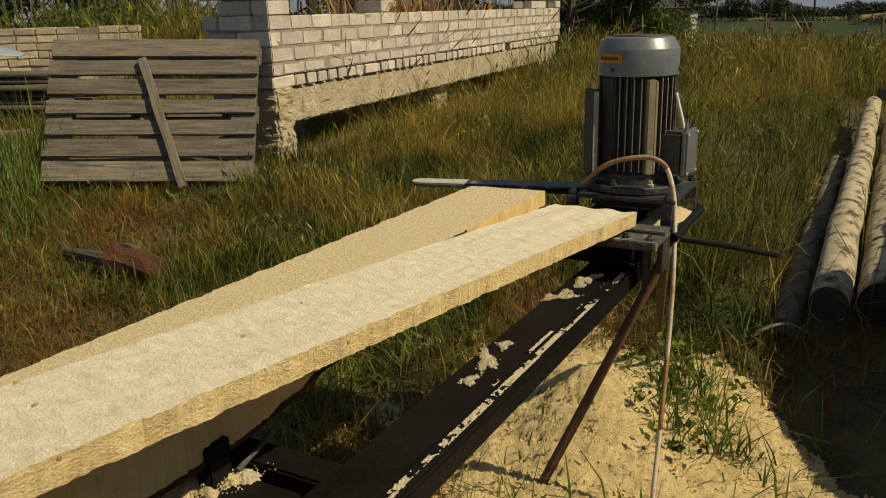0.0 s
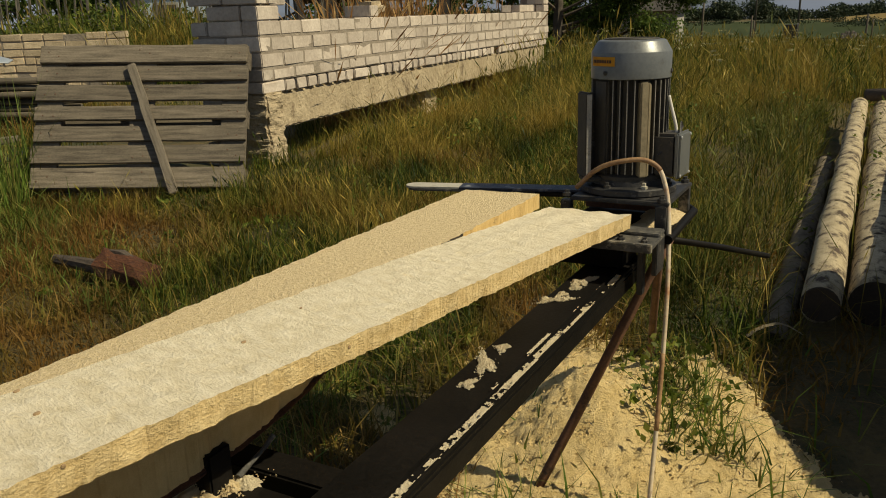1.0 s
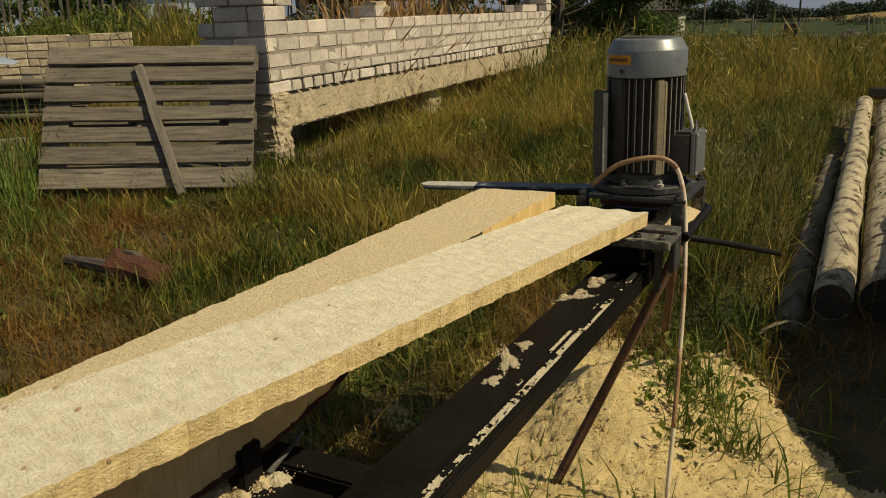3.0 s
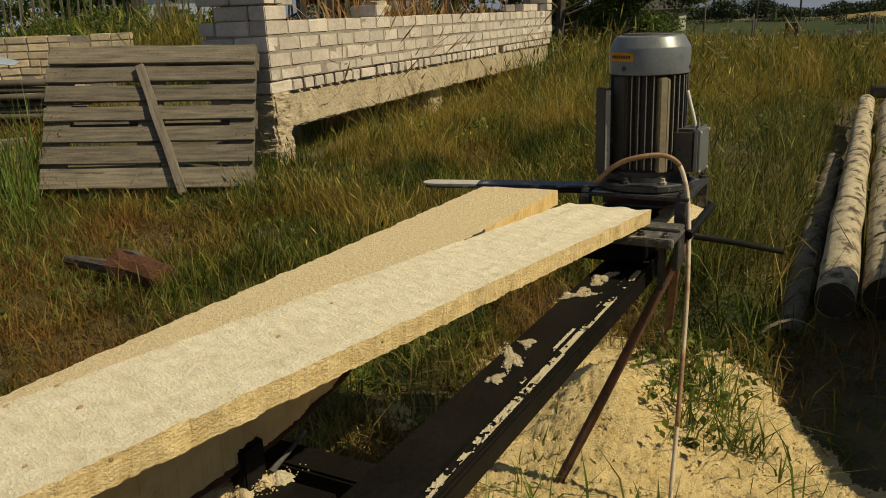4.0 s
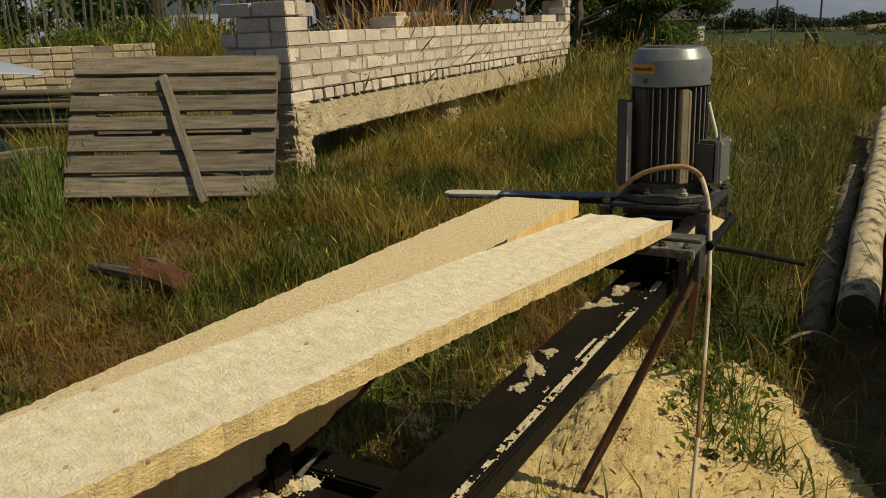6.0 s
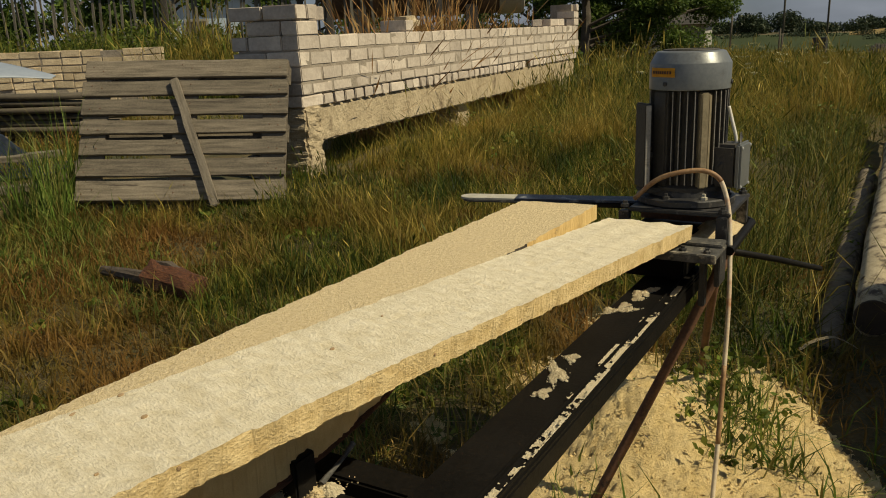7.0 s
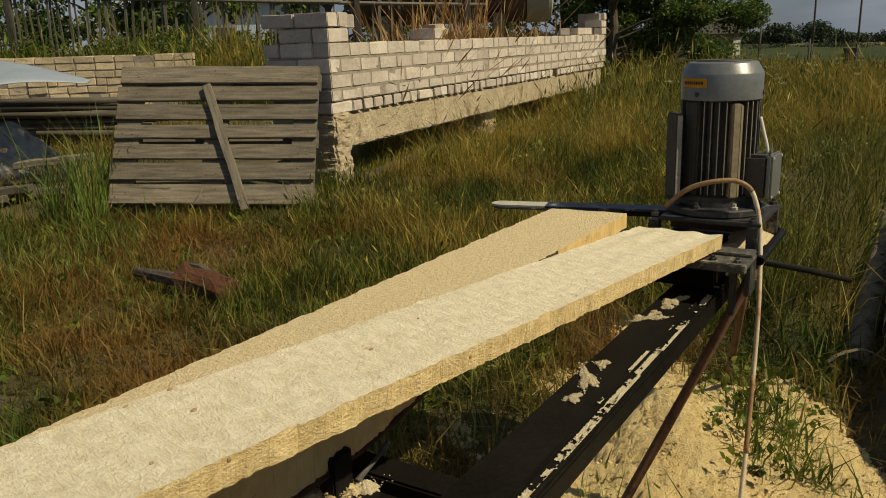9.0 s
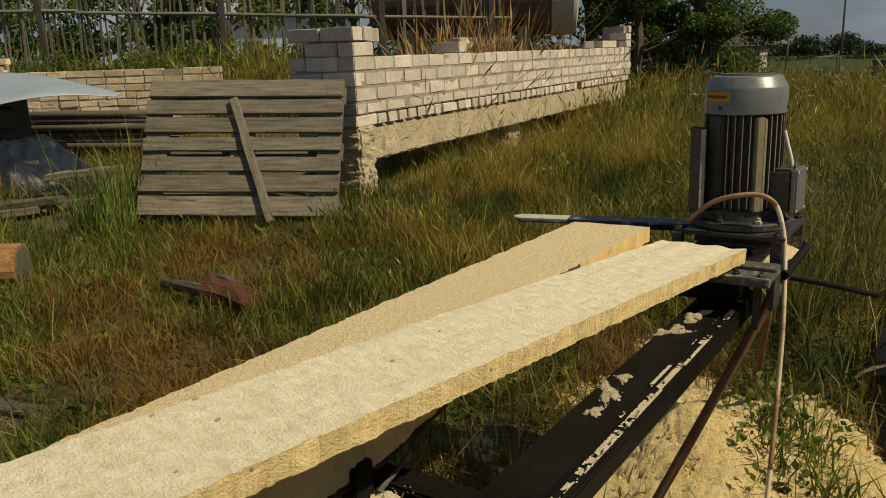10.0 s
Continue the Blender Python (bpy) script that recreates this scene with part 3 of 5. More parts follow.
def clump(name, x, y, z, rx, ry, h, seed, turn=0.0, mat=M_DUST_CHIP, label="small heap of pale sawdust", top=True, grain=0.35):
    """A ragged low heap."""
    b = bmesh.new()
    rings, segs = 12, 56
    prev = None
    for i in range(rings + 1):
        t = i / rings
        ring = []
        for k in range(segs):
            a = 2 * math.pi * k / segs
            edge = 1 + grain * 1.2 * noise.noise(Vector((math.cos(a) * 1.9 + seed * 3.3, math.sin(a) * 1.9, seed))) + 0.5 * grain * noise.noise(Vector((math.cos(a) * 8, math.sin(a) * 8, seed + 4.0)))
            px, py = rx * t * edge * math.cos(a), ry * t * edge * math.sin(a)
            pz = h * (1 - t**1.8) * (1 + grain * noise.noise(Vector((px * 40 + seed, py * 40, 2.0)))) + h * 0.3 * noise.noise(Vector((px * 260, py * 260, seed)))
            ring.append(b.verts.new((px, py, max(pz, 0.0) if i < rings else -0.002)))
            if i == 0:
                break
        if prev:
            for k in range(segs):
                q = [ring[k], ring[(k + 1) % segs]]
                b.faces.new([prev[0], *q] if len(prev) == 1 else [prev[k], *q, prev[(k + 1) % segs]])
        prev = ring
    bmesh.ops.recalc_face_normals(b, faces=b.faces)
    ob = part(name, b, mat, smooth=True)
    ob.matrix_basis = pose(x, y, z, 0, 0, turn)
    return tagged(ob, label, "sawdust", kind="stuff")


RAIL_TURN = math.degrees(math.atan2(U.y, U.x))


def grains(name, x, y, z, rx, ry, n, seed, turn=0.0, size=0.0021, pile=0.005, mat=M_DUST_CHIP, label="loose pale sawdust on the black rail"):
    """Loose sawdust: small crooked eight-sided grains, heaped in the middle, strewn outwards."""
    r = np.random.default_rng(seed)
    a, q = r.uniform(0, 2 * np.pi, n), r.random(n) ** 0.62
    lobes = 1 + 0.35 * np.sin(3 * a + seed) + 0.22 * np.sin(5 * a + 2.3 * seed)
    q = np.where(r.random(n) < 0.06, q * 1.5, q) * lobes
    gx_, gy_ = rx * q * np.cos(a), ry * q * np.sin(a)
    gz_ = pile * np.clip(1 - q * q, 0, 1) * r.random(n) + size * 0.4
    s_ = size * r.uniform(0.5, 1.5, (n, 1, 1))
    oct_ = np.array([(1, 0, 0), (-1, 0, 0), (0, 1, 0), (0, -1, 0), (0, 0, 1), (0, 0, -1)], float)
    v = np.stack([gx_, gy_, gz_], -1)[:, None] + (oct_[None] * r.uniform(0.5, 1.5, (n, 6, 1)) + r.normal(0, 0.25, (n, 6, 3))) * s_
    faces = np.array([(0, 2, 4), (2, 1, 4), (1, 3, 4), (3, 0, 4), (2, 0, 5), (1, 2, 5), (3, 1, 5), (0, 3, 5)])
    ts = (np.arange(n)[:, None, None] * 6 + faces[None]).reshape(-1, 3)
    ob = arrays(name, v.reshape(-1, 3), np.zeros((0, 4), int), ts, mat)
    ob.matrix_basis = pose(x, y, z, 0, 0, turn)
    return tagged(ob, label, "sawdust", kind="stuff")


for i, (x, y, rx, ry, turn) in enumerate(((0.124, 1.474, 0.040, 0.013, 30), (0.094, 1.390, 0.018, 0.010, 0), (0.160, 1.540, 0.017, 0.010, 0), (0.296, 1.797, 0.034, 0.008, -45), (0.268, 1.802, 0.013, 0.008, 0), (0.308, 1.832, 0.015, 0.009, 0), (0.345, 1.880, 0.022, 0.010, 20), (0.364, 1.908, 0.018, 0.011, 0), (0.386, 1.930, 0.022, 0.010, -20), (0.352, 1.915, 0.012, 0.008, 0))):
    grains("sawdust_heap", x, y, 0.3755, rx, ry, int(1900000 * rx * ry) + 60, i + 1, RAIL_TURN + turn, size=0.0018)


def dust_strip(name, m, length, width, seed, cut, cell=0.004, h=0.003):
    """Thin sawdust lying in shreds along a strip."""
    nx, ny = int(length / cell), max(3, int(width / cell))
    vs, qs, ids = [], [], {}

    def vert(i, j):
        if (i, j) not in ids:
            ids[i, j] = len(vs)
            vs.append((i * cell + 0.9 * cell * noise.noise(Vector((i * 1.7, j * 1.3, seed + 7))), j * cell + 0.9 * cell * noise.noise(Vector((i * 1.1, j * 1.9, seed + 11))), h * (0.6 + 0.6 * noise.noise(Vector((i * 0.9, j * 0.9, seed))))))
        return ids[i, j]

    for i in range(nx):
        for j in range(ny):
            f = 1.3 * noise.noise(Vector((i * cell * 6.5, seed, 0))) + 0.5 * noise.noise(Vector((i * cell * 22, j * cell * 22, seed + 2))) + 0.35 * noise.noise(Vector((i * cell * 90, j * cell * 90, seed)))
            edge = 0.15 if j == 0 else 0.0
            if f + edge > cut:
                qs.append((vert(i, j), vert(i + 1, j), vert(i + 1, j + 1), vert(i, j + 1)))
    ob = arrays(name, np.array(vs), np.array(qs), np.zeros((0, 3), int), M_DUST_CHIP)
    ob.matrix_basis = m
    return tagged(ob, "thin line of pale sawdust along the black rail", "sawdust", kind="stuff")


dust_strip("sawdust_line", axes((0.458, 1.924, 0.3752), U) @ pose(-1.9, 0.0075, 0), 1.93, 0.015, 3, 0.03, cell=0.0026)
dust_strip("sawdust_line", axes((0.458, 1.924, 0.381), U) @ pose(-1.9, 0.0245, 0), 1.9, 0.0025, 5, 0.35, cell=0.0022, h=0.002)
dust_strip("sawdust_line", axes((0.458, 1.924, 0.381), U) @ pose(-1.9, 0.002, 0), 1.9, 0.0025, 9, 0.1, cell=0.0022, h=0.002)


# the cant on the bed and the plank on top of it
def slab(name, length, width, thick, skew, mats, label, seed, cuts=160, wide=10, ragged=0.0025, wane=9.0, rise=None, steps=0.0):
    """A sawn timber along -x from its far end: top, sides and ends of their own, ragged edges."""
    b = bmesh.new()
    g = {}
    for k, z in enumerate((0.0, -thick)):
        for i in range(cuts + 1):
            for j in range(wide + 1):
                x = -length * i / cuts + skew * (j / wide) * (1 - i / cuts)
                y = width * j / wide
                e = ragged * (noise.noise(Vector((x * 22, seed, k * 5.0 + j))) + 0.8 * noise.noise(Vector((x * 90, seed, j + k * 3.0)))) if j in (0, wide) else 0.0
                zz = z + (0.0012 * noise.noise(Vector((x * 30, y * 60, seed))) + 0.0007 * noise.noise(Vector((x * 120, y * 25, seed + 3))) if k == 0 else 0.0)
                if k == 0 and steps:
                    zz += steps * max(0.0, 1 + x / 0.75) * (math.cos(2 * math.pi * y / 0.068 + 0.6) - 0.5)
                if k == 1 and rise:
                    zz += rise(x) * (1 - j / wide)
                ex = ragged * noise.noise(Vector((y * 120, seed, k * 2.0))) + 3.0 * steps * math.cos(2 * math.pi * y / 0.068) if i == 0 else 0.0
                g[k, i, j] = b.verts.new((x + ex, y + e, zz))
    for i in range(cuts):
        for j in range(wide):
            f = b.faces.new((g[0, i, j], g[0, i, j + 1], g[0, i + 1, j + 1], g[0, i + 1, j]))
            f = b.faces.new((g[1, i, j], g[1, i + 1, j], g[1, i + 1, j + 1], g[1, i, j + 1]))
            f.material_index = 1
        for j, a in ((0, 1), (wide, -1)):
            q = (g[0, i, j], g[0, i + 1, j], g[1, i + 1, j], g[1, i, j])
            f = b.faces.new(q[::a])
            f.material_index = 2 if j == 0 and -0.42 > -length * i / cuts > wane else 1
    for i in (0, cuts):
        for j in range(wide):
            f = b.faces.new((g[0, i, j], g[0, i, j + 1], g[1, i, j + 1], g[1, i, j]))
            f.material_index = 1
    bmesh.ops.recalc_face_normals(b, faces=b.faces)
    ob = part(name, b, mats)
    return tagged(ob, label, "timber")


# local +y lies to the left of +x
cant_dir = Vector((0.478, 0.878, 0))
WANE = lambda x: 0.112 * min(1.0, max(0.0, (x + 1.16) / 0.46)) ** 1.7 + 0.006 * noise.noise(Vector((x * 9, 3, 2)))
cant = slab("sawn_cant", 2.1, 0.203, 0.150, -0.02, [M_SAWN_DUST, M_CANT, M_BARK_DARK], "thick sawn cant covered with fresh sawdust on the sawmill bed", 2.0, cuts=360, ragged=0.006, wane=-0.80, rise=WANE)
cant.matrix_basis = axes((0.294, 2.172, 0.530), cant_dir) @ pose(0, 0, 0)
plank = slab("sawn_plank", 2.15, 0.185, 0.034, -0.055, [M_SAWN, M_SAWN_EDGE], "freshly sawn pale plank with rough faces, lying on the cant", 7.0, cuts=420, wide=22, ragged=0.005, steps=0.0013)
plank_dir = Vector((0.566, 0.837, -0.045)).normalized()
plank.matrix_basis = axes((0.491, 1.998, 0.512), plank_dir, (0.045, -0.02, 1))
for x, y, r in ((-1.366, 0.182, 0.005), (-1.427, 0.177, 0.005), (-1.381, 0.114, 0.005), (-1.105, 0.097, 0.005), (-1.480, 0.044, 0.003), (-0.960, 0.133, 0.003)):
    k = part("knot", lathe([(r * 0.8, -0.002), (r * 0.7, 0.0011), (r * 0.3, 0.0013)], 10, pose(x, y, 0.0, 0, 0, 20) @ Matrix.Diagonal((1.3, 0.8, 1, 1))), M_KNOT, plank)
for x, z in ((-1.003, -0.014), (-0.772, -0.025), (-1.420, -0.004)):
    part("knot", lathe([(0.003, -0.003), (0.0026, 0.001), (0.0015, 0.0015)], 8, pose(x, 0.0, z, 90, 0, 0)), M_KNOT, plank)

bark_pts = [(-2.05 + 0.032 * i, 0.001 + 0.004 * noise.noise(Vector((i * 0.7, 1, 0))), -0.150 + WANE(-2.05 + 0.032 * i)) for i in range(40)]
part("bark_edge", tube(bark_pts, [0.005 + 0.004 * noise.noise(Vector((i * 0.9, 5, 1))) for i in range(40)], 8, wob=0.3), M_REDWOOD, cant, "dark ragged bark along the lower edge")

# clamp post with its lever on the cross bar
dog = thing("log_clamp", axes((-0.278, 1.150, 0.325), U), "black steel log clamp with a thin lever", "clamp")
part("post", box(0.045, 0.045, 0.080, pose(0, 0, 0), 0.003), M_BLACK, dog)
part("foot", box(0.16, 0.17, 0.012, pose(-0.04, -0.045, -0.004), 0.002), M_BLACK, dog)
part("lever", tube([(0.030, -0.022, 0.020), (0.060, -0.022, 0.028), (0.090, -0.022, 0.036), (0.112, -0.022, 0.046)], [0.005, 0.0038, 0.0034, 0.0050], 8), M_TABLE, dog, "worn lever")
grains("sawdust_heap", -0.287, 1.150, 0.334, 0.047, 0.038, 3400, 52, 20, size=0.0013, pile=0.031, mat=M_SAWN_DUST, label="small heap of sawdust on the clamp's foot")
clump("sawdust_heap", -0.287, 1.150, 0.334, 0.044, 0.036, 0.026, 31, 20, grain=0.5, mat=M_SAWN_DUST)
clump("sawdust_heap", -0.236, 1.165, 0.334, 0.02, 0.016, 0.012, 33, 0, grain=0.6)


# ---- saw carriage and motor ----
carriage = thing("saw_carriage", axes((0.525, 2.20, 0), U), "black steel saw carriage with a chain bar and a dusty plate", "saw carriage")
part("base_plate", box(0.27, 0.245, 0.010, pose(0.005, -0.012, 0.520), 0.002), M_BLACK_WORN, carriage)
part("rear_panel", box(0.008, 0.21, 0.062, pose(0.085, 0.035, 0.455), 0.002), M_RUST, carriage, "rusty brown rear panel")
for x, y in ((-0.125, -0.118), (0.13, -0.118), (-0.125, 0.12), (0.13, 0.12)):
    part("post", box(0.026, 0.026, 0.07, pose(x, y, 0.452), 0.002), M_BLACK_WORN, carriage)
    part("bolt", lathe([(0.011, 0), (0.011, 0.008), (0.006, 0.009), (0.006, 0.016)], 6, pose(x, y, 0.530)), M_BLACK_WORN, carriage)
part("sawdust_plate", box(0.30, 0.27, 0.012, pose(0.0, 0.0, 0.440), 0.003), M_BLACK, carriage)
part("table", box(0.13, 0.17, 0.010, pose(-0.235, -0.055, 0.458), 0.002, rough=0.002, cuts=6), M_TABLE, carriage, "worn black table plate")
part("table_strip", box(0.055, 0.165, 0.008, pose(-0.190, -0.055, 0.4685), 0.002, rough=0.0015, cuts=6), M_TABLE, carriage, "scratched upper strip of the table")
for y in (-0.115, -0.06, 0.0):
    part("table_bolt", lathe([(0.009, 0), (0.009, 0.006), (0.005, 0.007), (0.005, 0.012)], 6, pose(-0.262, y, 0.467)), M_BLACK_WORN, carriage)
part("table_edge", box(0.012, 0.175, 0.02, pose(-0.305, -0.055, 0.455), 0.002), M_TABLE, carriage)
part("table_bracket", box(0.07, 0.012, 0.080, pose(-0.20, -0.132, 0.380), 0.002), M_BLACK_WORN, carriage)
part("hanger", box(0.026, 0.014, 0.13, pose(-0.225, -0.100, 0.33), 0.002), M_BLACK_WORN, carriage)
part("under_box", box(0.18, 0.20, 0.06, pose(-0.12, 0.05, 0.38), 0.004), M_BLACK, carriage)
part("edge_tube", tube([(-0.15, -0.142, 0.446), (0.14, -0.142, 0.452), (0.165, -0.12, 0.455)], 0.011, 10), M_BLACK, carriage)
bar_root, bar_tip = Vector((0.46, 2.205, 0.527)), Vector((-0.055, 2.335, 0.527))
bdir = (bar_tip - bar_root).normalized()
inv = carriage.matrix_basis.inverted()


def bar_piece(name, s0, s1, w, z, t, mat, tip=False, label=""):
    b = bmesh.new()
    n = 10
    outline = [(s0, -w), (s1 - (w if tip else 0), -w)]
    if tip:
        outline += [(s1 - w + w * math.sin(a), -w * math.cos(a)) for a in [math.pi * k / n for k in range(1, n)]]
    outline += [(s1 - (w if tip else 0), w), (s0, w)]
    lo = [b.verts.new((x, y, z)) for x, y in outline]
    hi = [b.verts.new((x, y, z + t)) for x, y in outline]
    b.faces.new(lo[::-1])
    b.faces.new(hi)
    for i in range(len(lo)):
        j = (i + 1) % len(lo)
        b.faces.new((lo[i], lo[j], hi[j], hi[i]))
    b.transform(inv @ axes(bar_root, bdir))
    return part(name, b, mat, carriage, label)


LB = (bar_tip - bar_root).length
# colours split at the motor's shadow edge: dark bar, sunlit pale nose
bar_piece("guide_bar", 0.0, LB - 0.155, 0.030, 0.0, 0.006, M_BLUE, label="blue-black saw guide bar with the motor's shadow put into its colour")
bar_piece("bar_nose", LB - 0.153, LB, 0.028, 0.0005, 0.005, M_STEEL, True, "steel nose of the guide bar, coloured pale as sunlit past the motor's shadow")
bar_piece("saw_chain", 0.02, LB - 0.006, 0.034, -0.005, 0.004, M_BLACK_WORN, True)
bar_piece("bar_cover", 0.02, 0.17, 0.036, -0.012, 0.011, M_BLACK)
part("bar_bolt", lathe([(0.02, 0), (0.02, 0.008), (0.01, 0.014)], 8, inv @ Matrix.Translation(bar_root + bdir * 0.03 + Vector((0, 0, 0.006)))), M_BLACK_WORN, carriage)
clump("sawdust_heap", 0.615, 2.20, 0.452, 0.115, 0.06, 0.016, 41, RAIL_TURN, grain=0.3, mat=M_SAWN_DUST)
clump("sawdust_heap", 0.555, 2.09, 0.452, 0.06, 0.05, 0.012, 43, RAIL_TURN, grain=0.4, mat=M_SAWN_DUST)

motor = thing("electric_motor", pose(0.525, 2.205, 0.531, 0, 0, 20), "grey upright electric motor with a dented fan cover", "electric motor")
R = 0.098
part("flange", lathe([(0.118, 0), (0.122, 0.003), (0.122, 0.016), (0.118, 0.019), (0.094, 0.022), (0.092, 0.034)], 56), M_BLACK_WORN, motor)
part("housing", lathe([(0.090, 0.022), (0.090, 0.045), (0.077, 0.052), (0.077, 0.283), (0.088, 0.287), (0.088, 0.30)], 48), M_MOTOR_DARK, motor)
for k in range(34):
    a = 360 * k / 34 + 0.8
    if 170 < a < 206 or abs(a - 261) < 9:
        continue
    fin = part("cooling_fin", box(0.018, 0.0026, 0.232, pose(0, 0, 0, 0, 0, a) @ pose(0.0855, 0, 0.052), 0.0006), M_FIN, motor)
    part("fin_edge", box(0.0016, 0.0024, 0.226, pose(0, 0, 0, 0, 0, a) @ pose(0.0951, 0, 0.054, 0, 0.2 * math.sin(k * 2.3), 0), 0.0004), M_EDGE_LIT, fin, "scuffed edge, pale also for the light it catches")
part("casting_pad", box(0.030, 0.050, 0.235, pose(0, 0, 0, 0, 0, -172) @ pose(0.078, 0, 0.048), 0.005), M_MOTOR_DARK, motor, "smooth dark casting pad")
part("side_rib", box(0.028, 0.020, 0.232, pose(0, 0, 0, 0, 0, -101) @ pose(0.084, 0, 0.046), 0.003), M_RIB_LIT, motor, "tan lengthwise rib, paled for the sunlight on it")
part("side_rib", box(0.024, 0.010, 0.228, pose(0, 0, 0, 0, 0, -93) @ pose(0.084, 0, 0.046), 0.003), M_RIB_LIT, motor, "tan lengthwise rib, paled for the sunlight on it")
cover = part("fan_cover", lathe([(R - 0.004, 0.283), (R, 0.2835), (R, 0.285), (R, 0.345), (R - 0.001, 0.347), (R - 0.014, 0.370), (R - 0.016, 0.3725), (R - 0.020, 0.374), (R - 0.03, 0.375), (0.02, 0.376)], 72), M_MOTOR, motor, "grey sheet fan cover", True)
for k in range(6):
    part("vent_rim", lathe([(0.012 + 0.010 * k, 0.3758), (0.015 + 0.010 * k, 0.3782), (0.017 + 0.010 * k, 0.3758)], 40), M_MOTOR_DARK, cover)
part("dent", box(0.004, 0.030, 0.022, pose(0, 0, 0, 0, 0, -76) @ pose(R - 0.006, 0, 0.338, 0, -30, 0), 0.0015, rough=0.003, cuts=4), M_DENT, cover, "bright scraped dent")
for a, z in ((-160, 0.299), (-45, 0.299)):
    part("screw", lathe([(0.006, 0), (0.006, 0.003), (0.003, 0.005)], 8, pose(0, 0, 0, 0, 0, a) @ pose(R - 0.001, 0, z, 0, 90, 0)), M_BLACK_WORN, cover)
lab = bmesh.new()
cols = []
for i in range(9):
    a = radians(-190 + 45 * i / 8)
    cols.append([lab.verts.new(((R + 0.0012) * math.cos(a), (R + 0.0012) * math.sin(a), z)) for z in (0.315, 0.337)])
for p, q in zip(cols, cols[1:]):
    lab.faces.new((p[0], q[0], q[1], p[1]))
bmesh.ops.solidify(lab, geom=lab.faces[:], thickness=0.0008)
label_plate = part("label_plate", lab, M_YELLOW, motor, "yellow warning label with one unreadable line")
ink = bmesh.new()
for i in range(9):
    a0, a1 = radians(-186 + 4.1 * i), radians(-186 + 4.1 * i + 3.1)
    f = [ink.verts.new(((R + 0.0022) * math.cos(a), (R + 0.0022) * math.sin(a), z)) for a, z in ((a0, 0.3225), (a1, 0.3225), (a1, 0.3295), (a0, 0.3295))]
    ink.faces.new(f)
part("print_bar", ink, M_INK, label_plate)
box_m = pose(0, 0, 0, 0, 0, -52)
side = pose(0, 0, 0, 0, 0, 172)
bracket = part("side_bracket", box(0.050, 0.012, 0.205, side @ pose(0.098, -0.012, 0.044), 0.003), M_MOTOR_DARK, motor, "dark side bracket")
part("bracket_edge", box(0.014, 0.062, 0.210, side @ pose(0.122, 0.004, 0.042), 0.003), M_MOTOR_DARK, bracket, "worn outer plate")
# thin pale strip painted in as the lit edge of the outer plate
part("bracket_rim", box(0.013, 0.003, 0.204, side @ pose(0.122, 0.0366, 0.045), 0.001), M_EDGE_LIT, bracket, "pale strip standing in for the bracket's lit edge")
part("bracket_web", box(0.048, 0.010, 0.012, side @ pose(0.096, 0.001, 0.115), 0.002), M_FIN, bracket)
part("bracket_foot", box(0.050, 0.060, 0.012, side @ pose(0.100, 0.004, 0.030), 0.003), M_MOTOR_DARK, bracket)
# box takes the dark casting colour to keep its side shaded beside the lid
tb = part("terminal_box", box(0.062, 0.082, 0.105, box_m @ pose(0.104, 0, 0.046), 0.008), M_MOTOR_DARK, motor, "dusty terminal box, its shade put into the colour, with a grey lid")
part("box_lid", box(0.014, 0.088, 0.112, box_m @ pose(0.138, 0, 0.042), 0.005), M_MOTOR, tb)
part("box_neck", box(0.05, 0.05, 0.06, box_m @ pose(0.078, 0, 0.065), 0.004), M_MOTOR_DARK, tb)
for dy, dz in ((-0.035, 0.055), (0.035, 0.055), (-0.035, 0.150), (0.035, 0.150)):
    part("screw", lathe([(0.004, 0), (0.004, 0.002), (0.002, 0.003)], 8, box_m @ pose(0.145, dy, dz - 0.006, 0, 90, 0)), M_DENT, tb)
part("thin_wire", tube(curve_points([box_m @ Vector((0.122, 0, 0.145)), box_m @ Vector((0.118, 0, 0.17)), box_m @ Vector((0.108, 0, 0.205)), box_m @ Vector((0.098, 0, 0.24))]), 0.0042, 8), M_WIRE, motor, "white thin wire", True)
for k in range(5):
    q = 0.006 * k
    part("twisted_wire", tube(curve_points([(0.02 + q, -0.1, 0.10 + q), (0.06, -0.112 - q / 2, 0.13), (0.09, -0.09, 0.15 + q), (0.115, -0.065, 0.16)]), 0.0014, 5), M_BLACK_WORN, motor)
for a in (-150, -100, -50, 0, 40, 100):
    part("flange_bolt", lathe([(0.009, 0), (0.009, 0.007), (0.005, 0.008), (0.005, 0.015)], 6, pose(0, 0, 0, 0, 0, a) @ pose(0.106, 0, 0.019)), M_BLACK_WORN if a != -100 else M_STEEL, motor)

CABLE = curve_points([(0.385, 2.15, 0.548), (0.427, 2.121, 0.596), (0.47, 2.096, 0.619), (0.53, 2.079, 0.627), (0.566, 2.065, 0.611), (0.582, 2.055, 0.574), (0.589, 2.04, 0.522), (0.588, 2.017, 0.445), (0.58, 1.979, 0.315), (0.566, 1.942, 0.156), (0.547, 1.896, 0.0), (0.526, 1.849, -0.158), (0.52, 1.82, -0.23)], 7)
cable = part("power_cable", tube(CABLE, 0.0056, 10), M_HOSE, smooth=True)
part("sleeve", tube(CABLE[:31], 0.0062, 10), M_SLEEVE, cable, "rusty brown sleeve round the upper bend", True)
part("sleeve", tube(CABLE[62:71], 0.0060, 10), M_SLEEVE, cable, "rusty brown sleeve", True)
tagged(cable, "sun-bleached orange and cream cable hanging in an arc", "cable")
